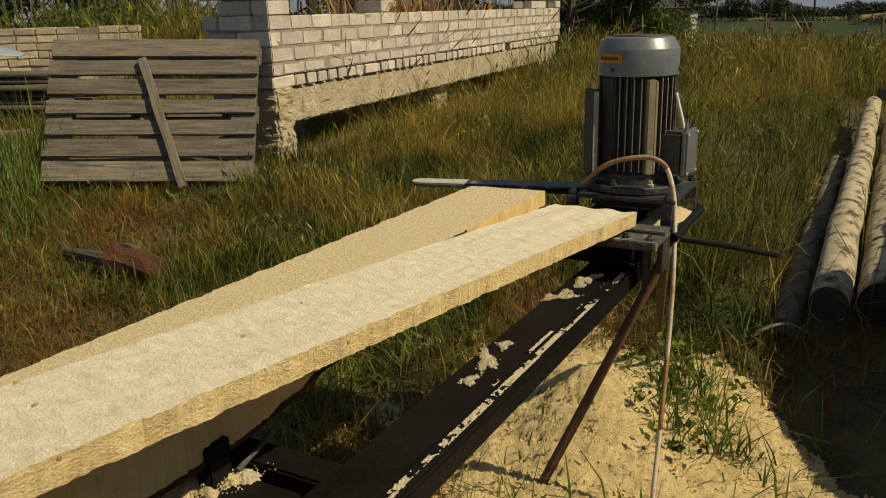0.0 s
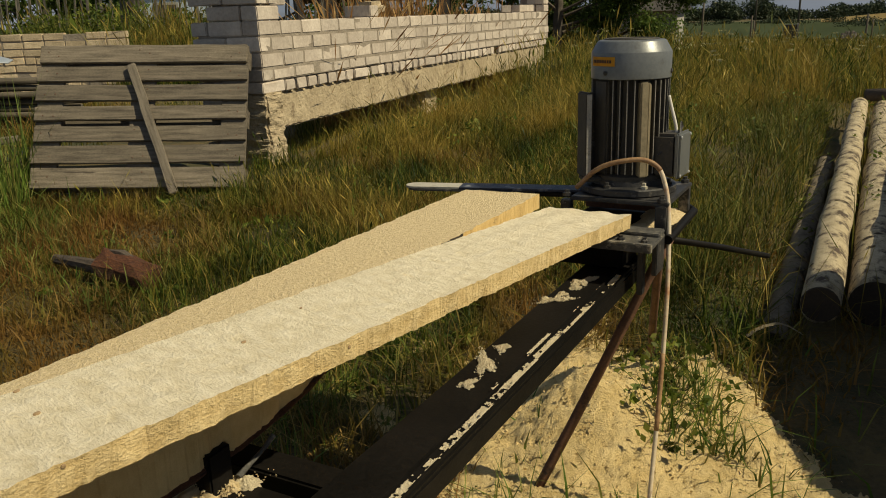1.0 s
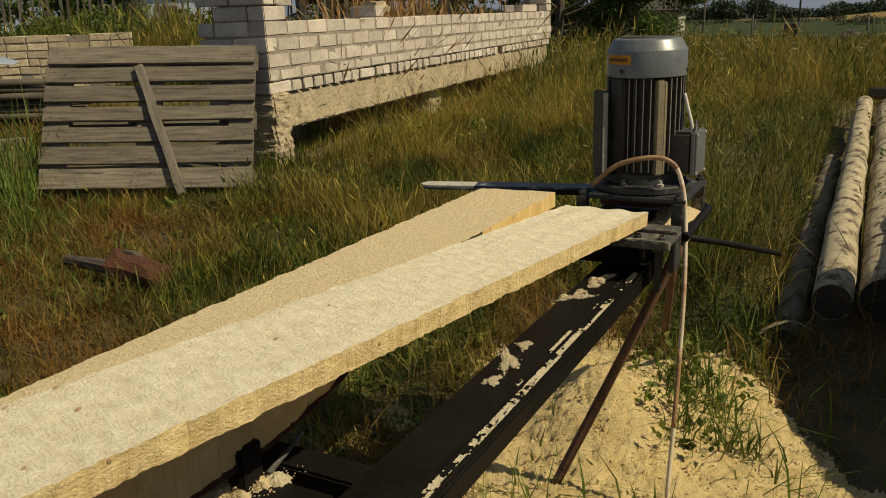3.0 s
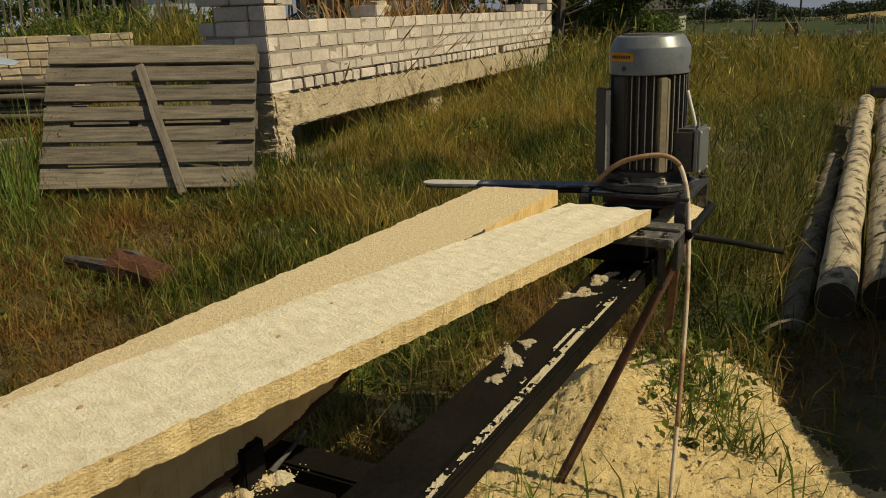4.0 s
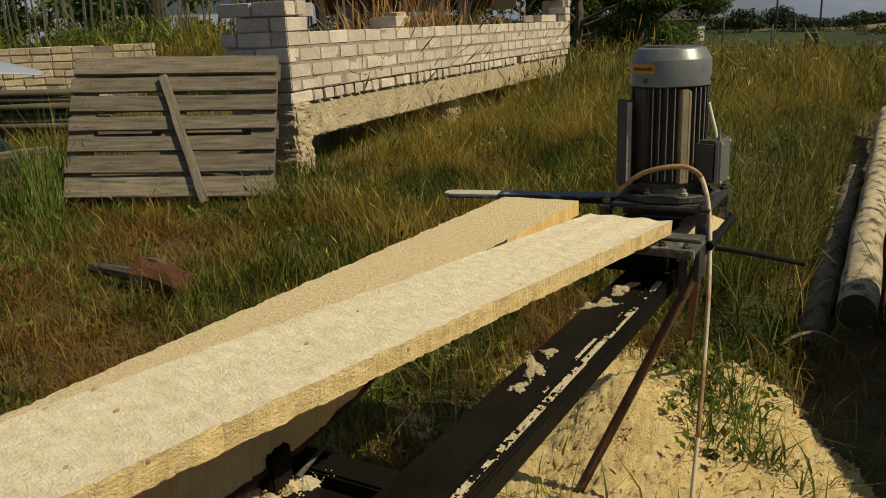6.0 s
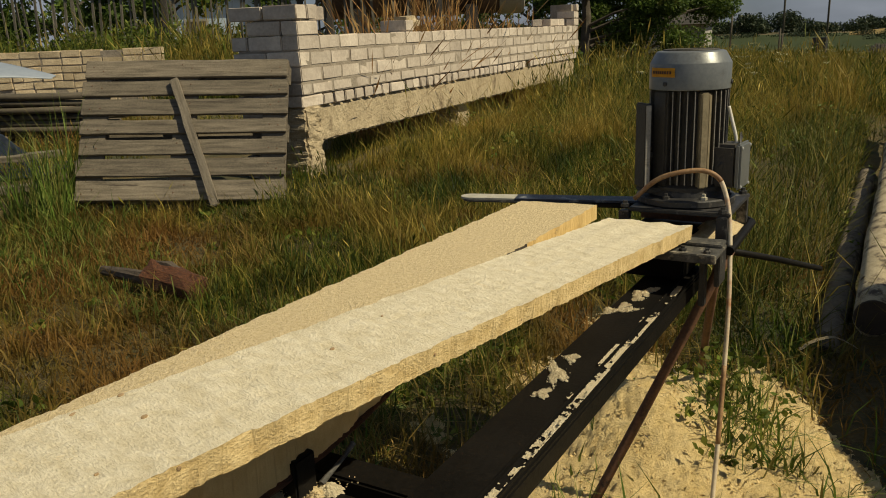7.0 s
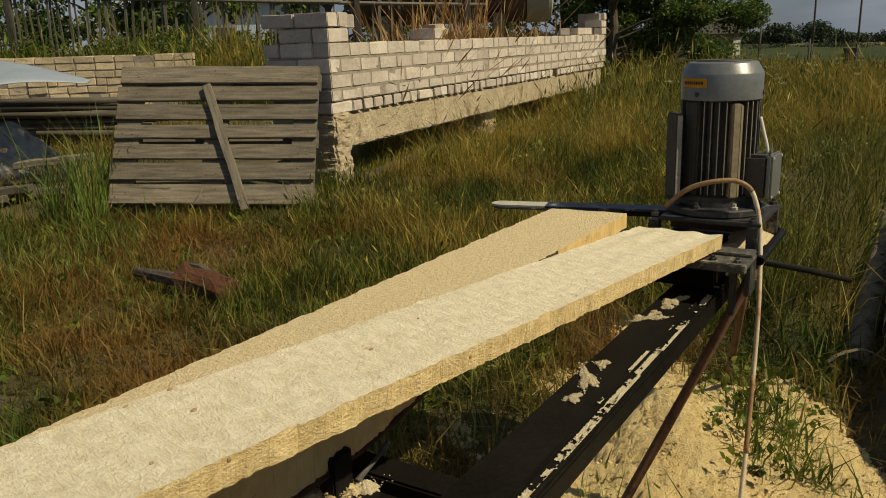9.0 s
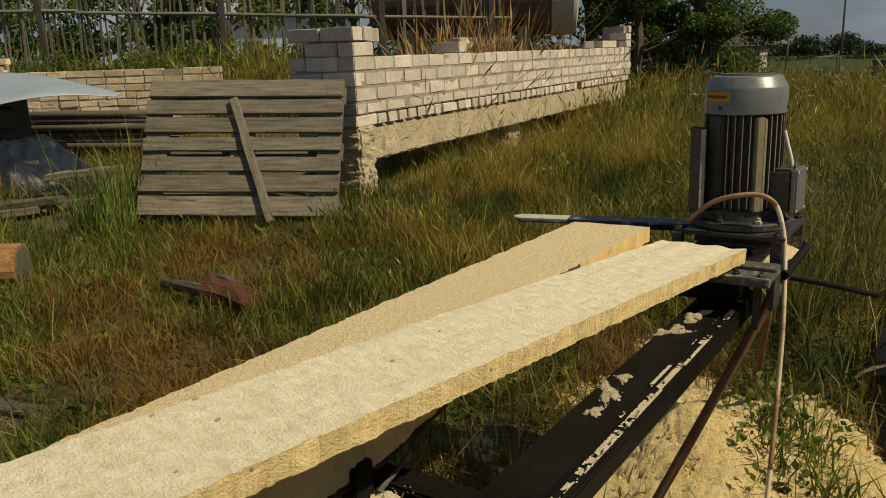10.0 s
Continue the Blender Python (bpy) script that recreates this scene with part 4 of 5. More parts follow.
brace = part("brace_tube", tube([(0.594 - 0.0335 * i, 2.035 - 0.001 * i, 0.44 - 0.071 * i) for i in range(11)], 0.0128, 14, wob=0.10), M_RUST, smooth=True)
tagged(brace, "rusty brown steel tube bracing the saw", "tube")
leg = part("leg_tube", tube([(0.592, 2.10, 0.44), (0.667, 2.44, 0.10), (0.745, 2.78, -0.25)], 0.012, 12), M_RUST, smooth=True)
tagged(leg, "rusty upright leg tube of the saw carriage", "tube")
rod = part("push_rod", tube([(0.57, 2.08, 0.432), (0.86, 2.46, 0.29), (1.16, 2.86, 0.135)], 0.0095, 12), M_BLACK, smooth=True)
tagged(rod, "long black steel rod sticking out over the grass", "rod")


# ---- birch logs ----
def birch(a, b, r0, r1, seed, label, mat=M_BARK):
    a, b = Vector(a), Vector(b)
    e = thing("birch_log", Matrix.Translation(a) @ (b - a).to_track_quat("Y", "Z").to_matrix().to_4x4(), label, "log", "felled birch logs")
    L = (b - a).length
    n = 26
    pts = [(0.012 * noise.noise(Vector((i * 0.3, seed, 0))), L * i / n, 0.012 * noise.noise(Vector((i * 0.3, seed, 7)))) for i in range(n + 1)]
    part("bark", tube(pts, [r0 + (r1 - r0) * i / n for i in range(n + 1)], 20, wob=0.10, seed=seed), mat, e, smooth=True)
    part("cut_end", lathe([(r0 * 0.96, 0), (r0 * 0.9, 0.008), (r0 * 0.3, 0.010)], 20, pose(pts[0][0], 0.004, pts[0][2], 90, 0, 0)), M_END_SHADED, e, "cut end, dark as its shade is put into the colour")
    r = random.Random(seed)
    for _ in range(int(L * 8)):
        y, t = r.uniform(0.1, L), r.uniform(-70, 70)
        i = min(int(y / L * n), n - 1)
        rad = (r0 + (r1 - r0) * y / L) * 1.0
        strip = bmesh.new()
        w, wid = r.uniform(8, 46), r.uniform(0.004, 0.030)
        q = []
        for k in range(6):
            ang = radians(90 + t + w * (k / 5 - 0.5))
            o = 0.006 * noise.noise(Vector((k * 0.8, y * 9, seed)))
            q.append([strip.verts.new((pts[i][0] + (rad + 0.0015) * math.cos(ang), y + o + s * wid * math.sin(math.pi * (k + 0.4) / 5.8), pts[i][2] + (rad + 0.0015) * math.sin(ang))) for s in (-0.5, 0.5)])
        for c, d in zip(q, q[1:]):
            strip.faces.new((c[0], d[0], d[1], c[1]))
        bmesh.ops.solidify(strip, geom=strip.faces[:], thickness=-0.006)
        part("bark_scar", strip, M_BARK_DARK, e)
    return e


birch((1.352, 2.844, -0.045), (3.565, 7.225, 0.12), 0.070, 0.064, 3, "peeling white birch log with dark scars in the grass")
# low log wears the darkened bark in place of the shade over it
birch((1.198, 2.86, -0.205), (2.56, 5.55, -0.055), 0.056, 0.050, 5, "grey-brown log lying against a thicker birch log, its shade put into the colour", M_BARK_SHADED)
birch((1.60, 2.95, -0.088), (3.765, 7.217, 0.09), 0.095, 0.075, 8, "white birch log lying beside others in the grass")
birch((1.86, 2.86, 0.0), (4.1, 6.9, 0.14), 0.12, 0.10, 11, "white birch log lying beside others in the grass")
# upper log lies out of view, added for its shadow
birch((1.86, 2.85, 0.2), (4.05, 6.95, 0.30), 0.115, 0.09, 13, "white birch log added out of view on the row of logs, for its shadow")
# stack added out of view, spaced to set the shadow edge on the sawdust
for x, z, sd in ((1.74, -0.13, 21), (1.98, -0.13, 22), (2.22, -0.13, 23), (1.72, 0.09, 24), (1.96, 0.09, 25), (1.73, 0.31, 26), (1.95, 0.31, 27), (1.84, 0.53, 28), (2.07, 0.53, 29), (1.97, 0.74, 30)):
    birch((x - 0.02, 0.5, z), (x + 0.02, 2.79, z), 0.12, 0.11, sd, "white birch log in an unseen stack, added to shade the sawdust")
t = part("cross_timber", tube([(3.62, 7.25, 0.20), (4.7, 7.05, 0.21)], 0.055, 14, wob=0.1, seed=2), M_BARK_DARK, smooth=True)
tagged(t, "dark timber lying across the far ends of the logs", "timber")
bark = bmesh.new()
cs = curve_points([(1.065, 2.74, -0.115), (1.10, 2.735, -0.088), (1.15, 2.735, -0.073), (1.20, 2.72, -0.078), (1.235, 2.70, -0.098)], 5)
q = [[bark.verts.new(p + Vector((0, s, 0.3 * abs(s) + 0.004 * noise.noise(p * 60))) ) for s in (-0.013, 0.0, 0.01)] for p in cs]
for c, d in zip(q, q[1:]):
    for k in range(2):
        bark.faces.new((c[k], d[k], d[k + 1], c[k + 1]))
bmesh.ops.solidify(bark, geom=bark.faces[:], thickness=0.003)
tagged(part("bark_flake", bark, M_BARK), "curled strip of pale birch bark at a log's end", "bark")

# ---- wood lying in the grass ----
wood = thing("split_log", axes((-1.42, 3.50, float(ground_z(-1.42, 3.5)) + 0.05), (0.68, -0.31, -0.02)), "short red-brown split log lying in trampled grass", "log")
part("wood", tube([(-0.075, 0, 0.034), (-0.06, 0, 0.034), (-0.01, 0.004, 0.030), (0.06, 0.004, 0.024), (0.14, -0.002, 0.012), (0.215, 0, 0.002), (0.225, 0, 0.0)], [0.048, 0.066, 0.070, 0.066, 0.060, 0.058, 0.045], 9, wob=0.5, seed=4), M_REDWOOD, wood)
part("bark_flap", tube([(-0.06, 0.03, 0.085), (0.02, 0.035, 0.082), (0.10, 0.028, 0.066)], [0.012, 0.018, 0.008], 8, wob=0.5, seed=12), M_BARK_DARK, wood)
part("branch_stub", tube([(-0.08, 0.005, 0.015), (-0.24, 0.02, 0.012), (-0.42, 0.045, 0.0)], [0.034, 0.030, 0.020], 10, wob=0.3, seed=9), M_BARK_DARK, wood)
for x, y, l, w, a, s in ((-1.98, 2.60, 0.5, 0.08, -14, 1),):
    b = part("old_board", box(l, w, 0.03, None, 0.004, rough=0.008, seed=s, cuts=10), M_BARK_DARK)
    b.matrix_basis = pose(x, y, float(ground_z(x, y)) - 0.012 + 0.008 * s, 2, 3, a)
    tagged(b, "dark half-rotten board lying in the grass", "board", "old boards")


# ---- pile beside the low wall ----
for i in range(16):
    k, back = i % 8, i // 8
    z = float(ground_z(-4.2, 7.4)) + 0.03 + 0.058 * k
    y = 7.42 + 0.09 * back + 0.025 * math.sin(i * 2.2)
    p = part("pole", tube([(-5.2 + 0.05 * math.sin(i), y + 0.1, z), (-4.3, y, z + 0.008 * math.sin(i * 1.3)), (-3.22 + 0.12 * math.sin(i * 1.7), y - 0.08, z)], [0.031, 0.030, 0.026], 12, wob=0.16, seed=i), M_POLE, smooth=True)
    tagged(p, "dark weathered pole stacked with others", "pole", "stacked poles")
sheet = bmesh.new()
g = []
back0, back1, front0, front1 = Vector((-5.098, 7.183, 0.957)), Vector((-3.356, 6.611, 0.748)), Vector((-4.208, 5.864, 0.665)), Vector((-3.336, 6.491, 0.728))
for i in range(25):
    s = i / 24
    row = []
    for j in range(9):
        t = j / 8
        p = (front0.lerp(front1, s)).lerp(back0.lerp(back1, s), t)
        row.append(sheet.verts.new(p + Vector((0, 0, 0.05 * math.sin(math.pi * t) * (1 - s) + 0.06 * math.sin(math.pi * s)))))
    g.append(row)
for a, c in zip(g, g[1:]):
    for j in range(8):
        sheet.faces.new((a[j], c[j], c[j + 1], a[j + 1]))
bmesh.ops.recalc_face_normals(sheet, faces=sheet.faces)
bmesh.ops.solidify(sheet, geom=sheet.faces[:], thickness=0.006)
tagged(part("metal_sheet", sheet, M_SHEET, smooth=True), "curved grey sheet of metal laid over the pile", "metal sheet")
crate = thing("wooden_crate", pose(-4.62, 6.42, float(ground_z(-4.62, 6.42)), 0, 0, 14), "dark wooden crate under the metal sheet", "crate")
part("body", box(0.86, 0.42, 0.645, None, 0.008, rough=0.006, cuts=6), M_DARKWOOD, crate)
for z in (0.02, 0.22, 0.43):
    part("board", box(0.90, 0.025, 0.15, pose(0, -0.224, z), 0.004, rough=0.005, seed=int(z * 50), cuts=8), M_POLE, crate)
part("ledge", box(0.96, 0.12, 0.028, pose(0, -0.20, 0.60), 0.004, rough=0.005, cuts=8), M_PALLET, crate, "pale board along the rim")
for i in range(5):
    x, y = -4.44 - 0.06 * (i % 3), 6.05 - 0.03 * (i % 2)
    z = float(ground_z(-3.9, 5.9)) - 0.01 + 0.058 * i
    b = part("stacked_board", box(1.35 - 0.05 * (i % 3), 0.75 - 0.04 * i, 0.07, None, 0.006, rough=0.008, seed=i, cuts=8), M_POLE if i % 3 else M_PALLET)
    b.matrix_basis = pose(x, y + 0.05 * i, z, 0, 0, 6 + 3 * math.sin(i * 2.0))
    tagged(b, "grey weathered board in a stack under plastic sheeting", "board", "stacked boards")
tarp = bmesh.new()
g = []
for i in range(90):
    row = []
    for j in range(70):
        u, w = i / 89, j / 69
        x = -4.65 + 1.62 * u
        y = 6.3 - 0.78 * w
        z = 0.50 - 0.12 * u - 0.46 * max(0, w - 0.35) ** 1.1 - 1.1 * max(0, u - 0.50)
        lay_ = 1.6 * noise.noise(Vector((x * 1.4, y * 1.4, 1.0)))
        z += 0.07 * (0.5 - abs(math.sin(4.5 * (0.8 * x + 0.7 * y) + lay_))) + 0.03 * (0.5 - abs(math.sin(9 * (x - 0.5 * y) + 2 * lay_)))
        z += 0.04 * noise.noise(Vector((x * 3, y * 3, 5.0))) - 0.06 * abs(noise.noise(Vector((x * 5 + 2 * y, y * 4, 3.0)))) - 0.03 * abs(noise.noise(Vector((x * 11, y * 9 + 3 * x, 6.0))))
        row.append(tarp.verts.new((x + 0.04 * noise.noise(Vector((x * 5, y * 5, 9.0))), y, max(z, float(ground_z(x, y)) + 0.015))))
    g.append(row)
for a, c in zip(g, g[1:]):
    for j in range(69):
        tarp.faces.new((a[j], c[j], c[j + 1], a[j + 1]))
bmesh.ops.recalc_face_normals(tarp, faces=tarp.faces)
bmesh.ops.solidify(tarp, geom=tarp.faces[:], thickness=0.003)
tagged(part("plastic_sheeting", tarp, M_TARP, smooth=True), "crumpled dark blue plastic sheeting over stacked boards", "plastic sheet")
for i, (x, y, dz, l, a, mt) in enumerate(((-3.25, 5.72, 0.10, 0.55, 14, M_PALLET), (-3.28, 5.08, 0.02, 0.9, 16, M_PALLET), (-3.45, 5.0, 0.06, 0.8, 10, M_POLE), (-3.55, 4.85, 0.02, 0.8, 22, M_PALLET))):
    b = part("old_board", box(l, 0.13, 0.045, None, 0.005, rough=0.01, seed=i + 5, cuts=8), mt)
    b.matrix_basis = pose(x, y, float(ground_z(x, y)) + dz, 0, -4, a)
    tagged(b, "pale weathered board at the foot of the pile", "board", "old boards")
o = thing("pine_log", axes((-2.76, 3.74, float(ground_z(-2.76, 3.74)) + 0.105), (1, 0.22, 0.0)), "short orange pine log with flaking bark in the grass", "log")
part("bark", tube([(-0.4, 0, 0), (-0.1, 0, 0), (0.23, 0, 0.0)], [0.120, 0.122, 0.118], 22, wob=0.25, seed=6), M_ORANGE, o)
part("cut_end", lathe([(0.106, 0), (0.098, 0.006), (0.03, 0.008)], 18, pose(0.229, 0, 0, 0, 90, 0)), M_POLE, o)


# ---- picket fence ----
def fence():
    a, d = Vector((-13.5, 14.30, 0)), Vector((1.0, 0.105, 0)).normalized()
    e = thing("picket_fence", axes((a.x, a.y, 0.05), d), "old grey fence of uneven thin wooden pickets on rails", "fence")
    r = random.Random(12)
    L = 13.2
    meshes = []
    for k in range(8):
        b = box(r.uniform(0.030, 0.058), 0.02, r.uniform(2.25, 2.7), None, 0.004, rough=0.018, seed=k, cuts=8)
        me = bpy.data.meshes.new("picket")
        b.to_mesh(me)
        b.free()
        me.materials.append(M_FENCE)
        meshes.append(me)
    x = 0.0
    while x < L:
        p = new("picket", r.choice(meshes))
        p.parent = e
        p.matrix_basis = pose(x, -0.05 + r.uniform(-0.01, 0.01), 0.1 + r.uniform(-0.08, 0.08), r.uniform(-1.5, 1.5), r.uniform(-4, 4), r.uniform(-20, 20))
        x += r.uniform(0.09, 0.17)
    for z0 in (0.62, 2.12):
        for k in range(5):
            z = z0 - (0.12 * k if z0 > 1 else 0)
            x0, x1 = L * k / 5, L * (k + 1) / 5 + 0.06
            part("rail", tube([(x0, -0.09, z + r.uniform(-0.02, 0.02)), ((x0 + x1) / 2, -0.10, z - 0.07), (x1, -0.09, z - 0.12 + r.uniform(-0.03, 0.03))], [0.034, 0.030, 0.036], 8, wob=0.25, seed=k), M_FENCE, e)
    for x in (0.2, 2.4, 4.66, 7.98, 10.9, 12.9):
        part("post", box(0.105, 0.10, 2.22 - 0.02 * x, pose(x, -0.10, 0.0), 0.012, rough=0.012, cuts=6), M_DARKWOOD, e, "dark fence post")


fence()

# ---- tank, shed, far things ----
tank = thing("steel_tank", axes((-1.17, 17.2, 2.10), (1.0, -0.02, 0)), "large rusty cylindrical steel tank on wooden cradles", "tank")
part("shell", lathe([(0.80, -1.85), (0.82, -1.84), (0.82, 1.62), (0.80, 1.64)], 48, pose(0, 0, 0, 0, 90, 0)), M_TANK, tank, smooth=False)
part("end_cap", lathe([(0.835, 0), (0.84, 0.01), (0.84, 0.42), (0.80, 0.48), (0.5, 0.53)], 48, pose(1.645, 0, 0, 0, 90, 0)), M_TANK_END, tank, "grey end of the tank")
for x in (-1.2, 1.1):
    part("cradle", box(0.25, 1.4, 1.45, pose(x, 0, -2.1), 0.02), M_DARKWOOD, tank)
shed = thing("shed", axes((6.4, 28.5, float(ground_z(6.4, 28.5)) + 0.05), (0.94, -0.34, 0)), "small shed with pale crumbling plaster half hidden by a tree", "shed")
part("wall", box(2.6, 2.6, 1.40, pose(0, 0, -0.1), 0.02, rough=0.02, cuts=6), M_PLASTER, shed)
rf = bmesh.new()
pr = [rf.verts.new(p) for p in ((-1.5, -1.6, 1.27), (1.5, -1.6, 1.27), (1.5, 0, 1.85), (-1.5, 0, 1.85), (1.5, 1.6, 1.27), (-1.5, 1.6, 1.27))]
rf.faces.new((pr[0], pr[1], pr[2], pr[3]))
rf.faces.new((pr[3], pr[2], pr[4], pr[5]))
rf.faces.new((pr[0], pr[3], pr[5]))
rf.faces.new((pr[1], pr[4], pr[2]))
rf.faces.new((pr[0], pr[5], pr[4], pr[1]))
part("roof", rf, M_DARKWOOD, shed)
part("door", box(0.7, 0.06, 1.25, pose(-0.8, -1.31, -0.1), 0.01), M_DARKWOOD, shed)
house = thing("far_house", axes((-13.5, 42.0, float(ground_z(-13.5, 42.0)) - 0.1), (1, 0.15, 0)), "pale blue wooden house behind the fence and bushes", "house")
part("wall", box(9, 6, 3.6, None, 0.02), M_PALEBLUE, house)
hr = bmesh.new()
pr = [hr.verts.new(p) for p in ((-4.9, -3.4, 3.5), (4.9, -3.4, 3.5), (4.9, 0, 6.2), (-4.9, 0, 6.2), (4.9, 3.4, 3.5), (-4.9, 3.4, 3.5))]
for f in ((0, 1, 2, 3), (3, 2, 4, 5), (0, 3, 5), (1, 4, 2), (0, 5, 4, 1)):
    hr.faces.new([pr[i] for i in f])
part("roof", hr, M_SHEET, house)
for x in (-2.8, 0, 2.8):
    w = part("window", box(1.1, 0.08, 1.3, pose(x, -3.02, 1.2), 0.01), M_PLASTER, house)
    part("pane", box(0.9, 0.04, 1.1, pose(x, -3.05, 1.3), 0.01), M_DARKWOOD, w)
for x, y, h, r in ((23.4, 65.4, 9.0, 0.08), (28.6, 70.0, 9.0, 0.085), (8.0, 27.0, 1.9, 0.035), (15.2, 43.0, 1.6, 0.05), (15.5, 43.5, 1.4, 0.05), (22.0, 45.0, 1.8, 0.06), (22.4, 45.2, 1.5, 0.05), (4.2, 22.0, 1.6, 0.04)):
    z = float(ground_z(x, y)) - 0.1
    p = part("utility_pole" if h > 5 else "stake", tube([(x, y, z), (x + 0.02, y, z + h / 2), (x + 0.05, y, z + h)], [r, r * 0.9, r * 0.8], 10), M_POLE, smooth=True)
    tagged(p, "tall thin wooden utility pole in the meadow" if h > 5 else "thin wooden stake standing in the meadow", "pole" if h > 5 else "stake")
fb = thing("metal_box", pose(19.35, 48.4, float(ground_z(19.35, 48.4)) - 0.05, 0, 0, -20), "small dark cabinet standing far off in the meadow", "cabinet")
part("body", box(0.70, 0.5, 1.18, None, 0.02), M_BLACK_WORN, fb)
part("side_panel", box(0.10, 0.52, 1.24, pose(0.41, 0, 0), 0.01), M_PLASTER, fb)
for x, y in ((24.5, 52.0), (27.2, 50.5)):
    clump("dark_heap", x, y, float(ground_z(x, y)) - 0.05, 1.0, 0.8, 0.75, 71 + x, mat=M_DARKWOOD, label="dark low heap far off in the meadow")
crop = bmesh.new()
n = 24
cg = [[crop.verts.new((0.435 * (150 + 65 * j / 6) + 180 * i / n, 150 + 65 * j / 6, float(ground_z(0.435 * (150 + 65 * j / 6), 150 + 65 * j / 6)) + 0.4 + 2.4 * (j / 6) * min(1, i / 5) - 0.01 * i)) for j in range(7)] for i in range(n + 1)]
for a, c in zip(cg, cg[1:]):
    for j in range(6):
        crop.faces.new((a[j], c[j], c[j + 1], a[j + 1]))
bmesh.ops.solidify(crop, geom=crop.faces[:], thickness=0.5)
tagged(part("crop_field", crop, M_CROP), "ripe yellow crop field on a far slope", "field", kind="structure")
green = bmesh.new()
cg = [[green.verts.new((-40 + 330 * i / n, 53 + 150 * j / 6, float(ground_z(-40 + 330 * i / n, 53 + 150 * j / 6)) + 0.30)) for j in range(7)] for i in range(n + 1)]
for a, c in zip(cg, cg[1:]):
    for j in range(6):
        green.faces.new((a[j], c[j], c[j + 1], a[j + 1]))
bmesh.ops.solidify(green, geom=green.faces[:], thickness=1.0)
tagged(part("pasture", green, M_FIELD), "smooth green pasture beyond the meadow", "field", kind="structure")


# ---- leaves, trees ----
def leaf_cloud(centres, radii, counts, size, seed, flat=0.5):
    """Leaf quads scattered in ragged clumps: vertices and quads."""
    r = np.random.default_rng(seed)
    allv = []
    for c, rad, n in zip(centres, radii, counts):
        d = r.normal(size=(n, 3))
        d /= np.linalg.norm(d, axis=1, keepdims=True)
        p = np.asarray(c) + d * (np.asarray(rad) * (r.random((n, 1)) ** 0.45))
        a = r.normal(size=(n, 3))
        a /= np.linalg.norm(a, axis=1, keepdims=True)
        b = np.cross(a, r.normal(size=(n, 3)))
        b /= np.linalg.norm(b, axis=1, keepdims=True)
        s = size * r.uniform(0.6, 1.4, (n, 1))
        allv.append(np.stack([p - a * s, p + b * s * flat, p + a * s, p - b * s * flat], 1))
    v = np.concatenate(allv).reshape(-1, 3)
    return v, np.arange(len(v)).reshape(-1, 4)


def tree(x, y, height, spread, seed, leaves=9000, label="leafy tree with a dark ragged crown", low=0.2, size=0.06):
    z = float(ground_z(x, y)) - 0.1
    e = thing("tree", pose(x, y, z), label, "tree")
    r = random.Random(seed)
    tb = tube([(0, 0, 0), (0.05, 0.02, height * 0.35), (-0.05, 0.05, height * 0.7), (0.02, 0, height * 0.95)], [0.14, 0.11, 0.06, 0.02], 10, wob=0.2, seed=seed)
    cs, rs, ns = [], [], []
    for k in range(26):
        h = r.uniform(low, 1.0)
        a = r.uniform(0, 6.28)
        reach = spread * (0.35 + 0.65 * math.sin(math.pi * min(1, 0.25 + 0.7 * h))) * r.uniform(0.45, 1.0)
        tip = Vector((reach * math.cos(a), reach * math.sin(a), height * h))
        tube([(0, 0, tip.z * 0.7), tip * 0.5 + Vector((0, 0, tip.z * 0.4)), tip], [0.045, 0.028, 0.008], 6, bm=tb)
        cs.append(tip)
        q = r.uniform(0.35, 0.75) * spread / 2.2
        rs.append((q, q, q * 0.7))
        ns.append(leaves // 26)
    part("trunk", tb, M_TRUNK, e)
    v, qd = leaf_cloud(cs, rs, ns, size, seed)
    c = arrays("crown", v, qd, np.zeros((0, 3), int), M_LEAF)
    c.parent = e
    return e


tree(4.2, 21.5, 4.4, 2.2, 3, 46000, "leafy tree overhanging a shed beside the meadow", 0.12, 0.040)
tree(2.6, 20.5, 4.0, 2.0, 5, 30000, "dark leafy tree behind the brick wall", 0.1, 0.044)
tree(1.6, 23.0, 4.6, 2.4, 6, 14000, "dark leafy tree behind the brick wall", 0.05, 0.07)
tree(6.6, 31.0, 4.2, 2.4, 8, 12000, "leafy tree behind the shed", 0.1, 0.07)
for i, (x, y, h, s) in enumerate(((-14.5, 21, 4.2, 2.6), (-11.0, 23, 3.8, 2.4), (-7.6, 20, 3.4, 2.0), (-5.0, 24, 4.4, 2.6), (-17.5, 24, 5, 2.8), (-2.0, 26, 4.5, 2.6))):
    tree(x, y, h, s, 20 + i, 9000, "leafy tree behind the picket fence", 0.03, 0.08)

rr = random.Random(2)
cs, rs, ns = [], [], []
for k in range(340):
    a = radians(rr.uniform(-45, 48))
    d = 300 + rr.uniform(-12, 40)
    x, y = d * math.sin(a), d * math.cos(a)
    h = rr.uniform(2.6, 5.6) * (1 + 0.7 * noise.noise(Vector((0.3, a * 16, 0))))
    zc = float(ground_z(x, y))
    cs.append((x, y, zc + h * 0.45))
    rs.append((rr.uniform(3, 6), 4, h * 0.62))
    ns.append(720)
v, qd = leaf_cloud(cs, rs, ns, 0.46, 9)
woods = arrays("far_woods", v, qd, np.zeros((0, 3), int), M_FARTREE)
tagged(woods, "dark edge of far woods along the horizon", "woods", kind="stuff")


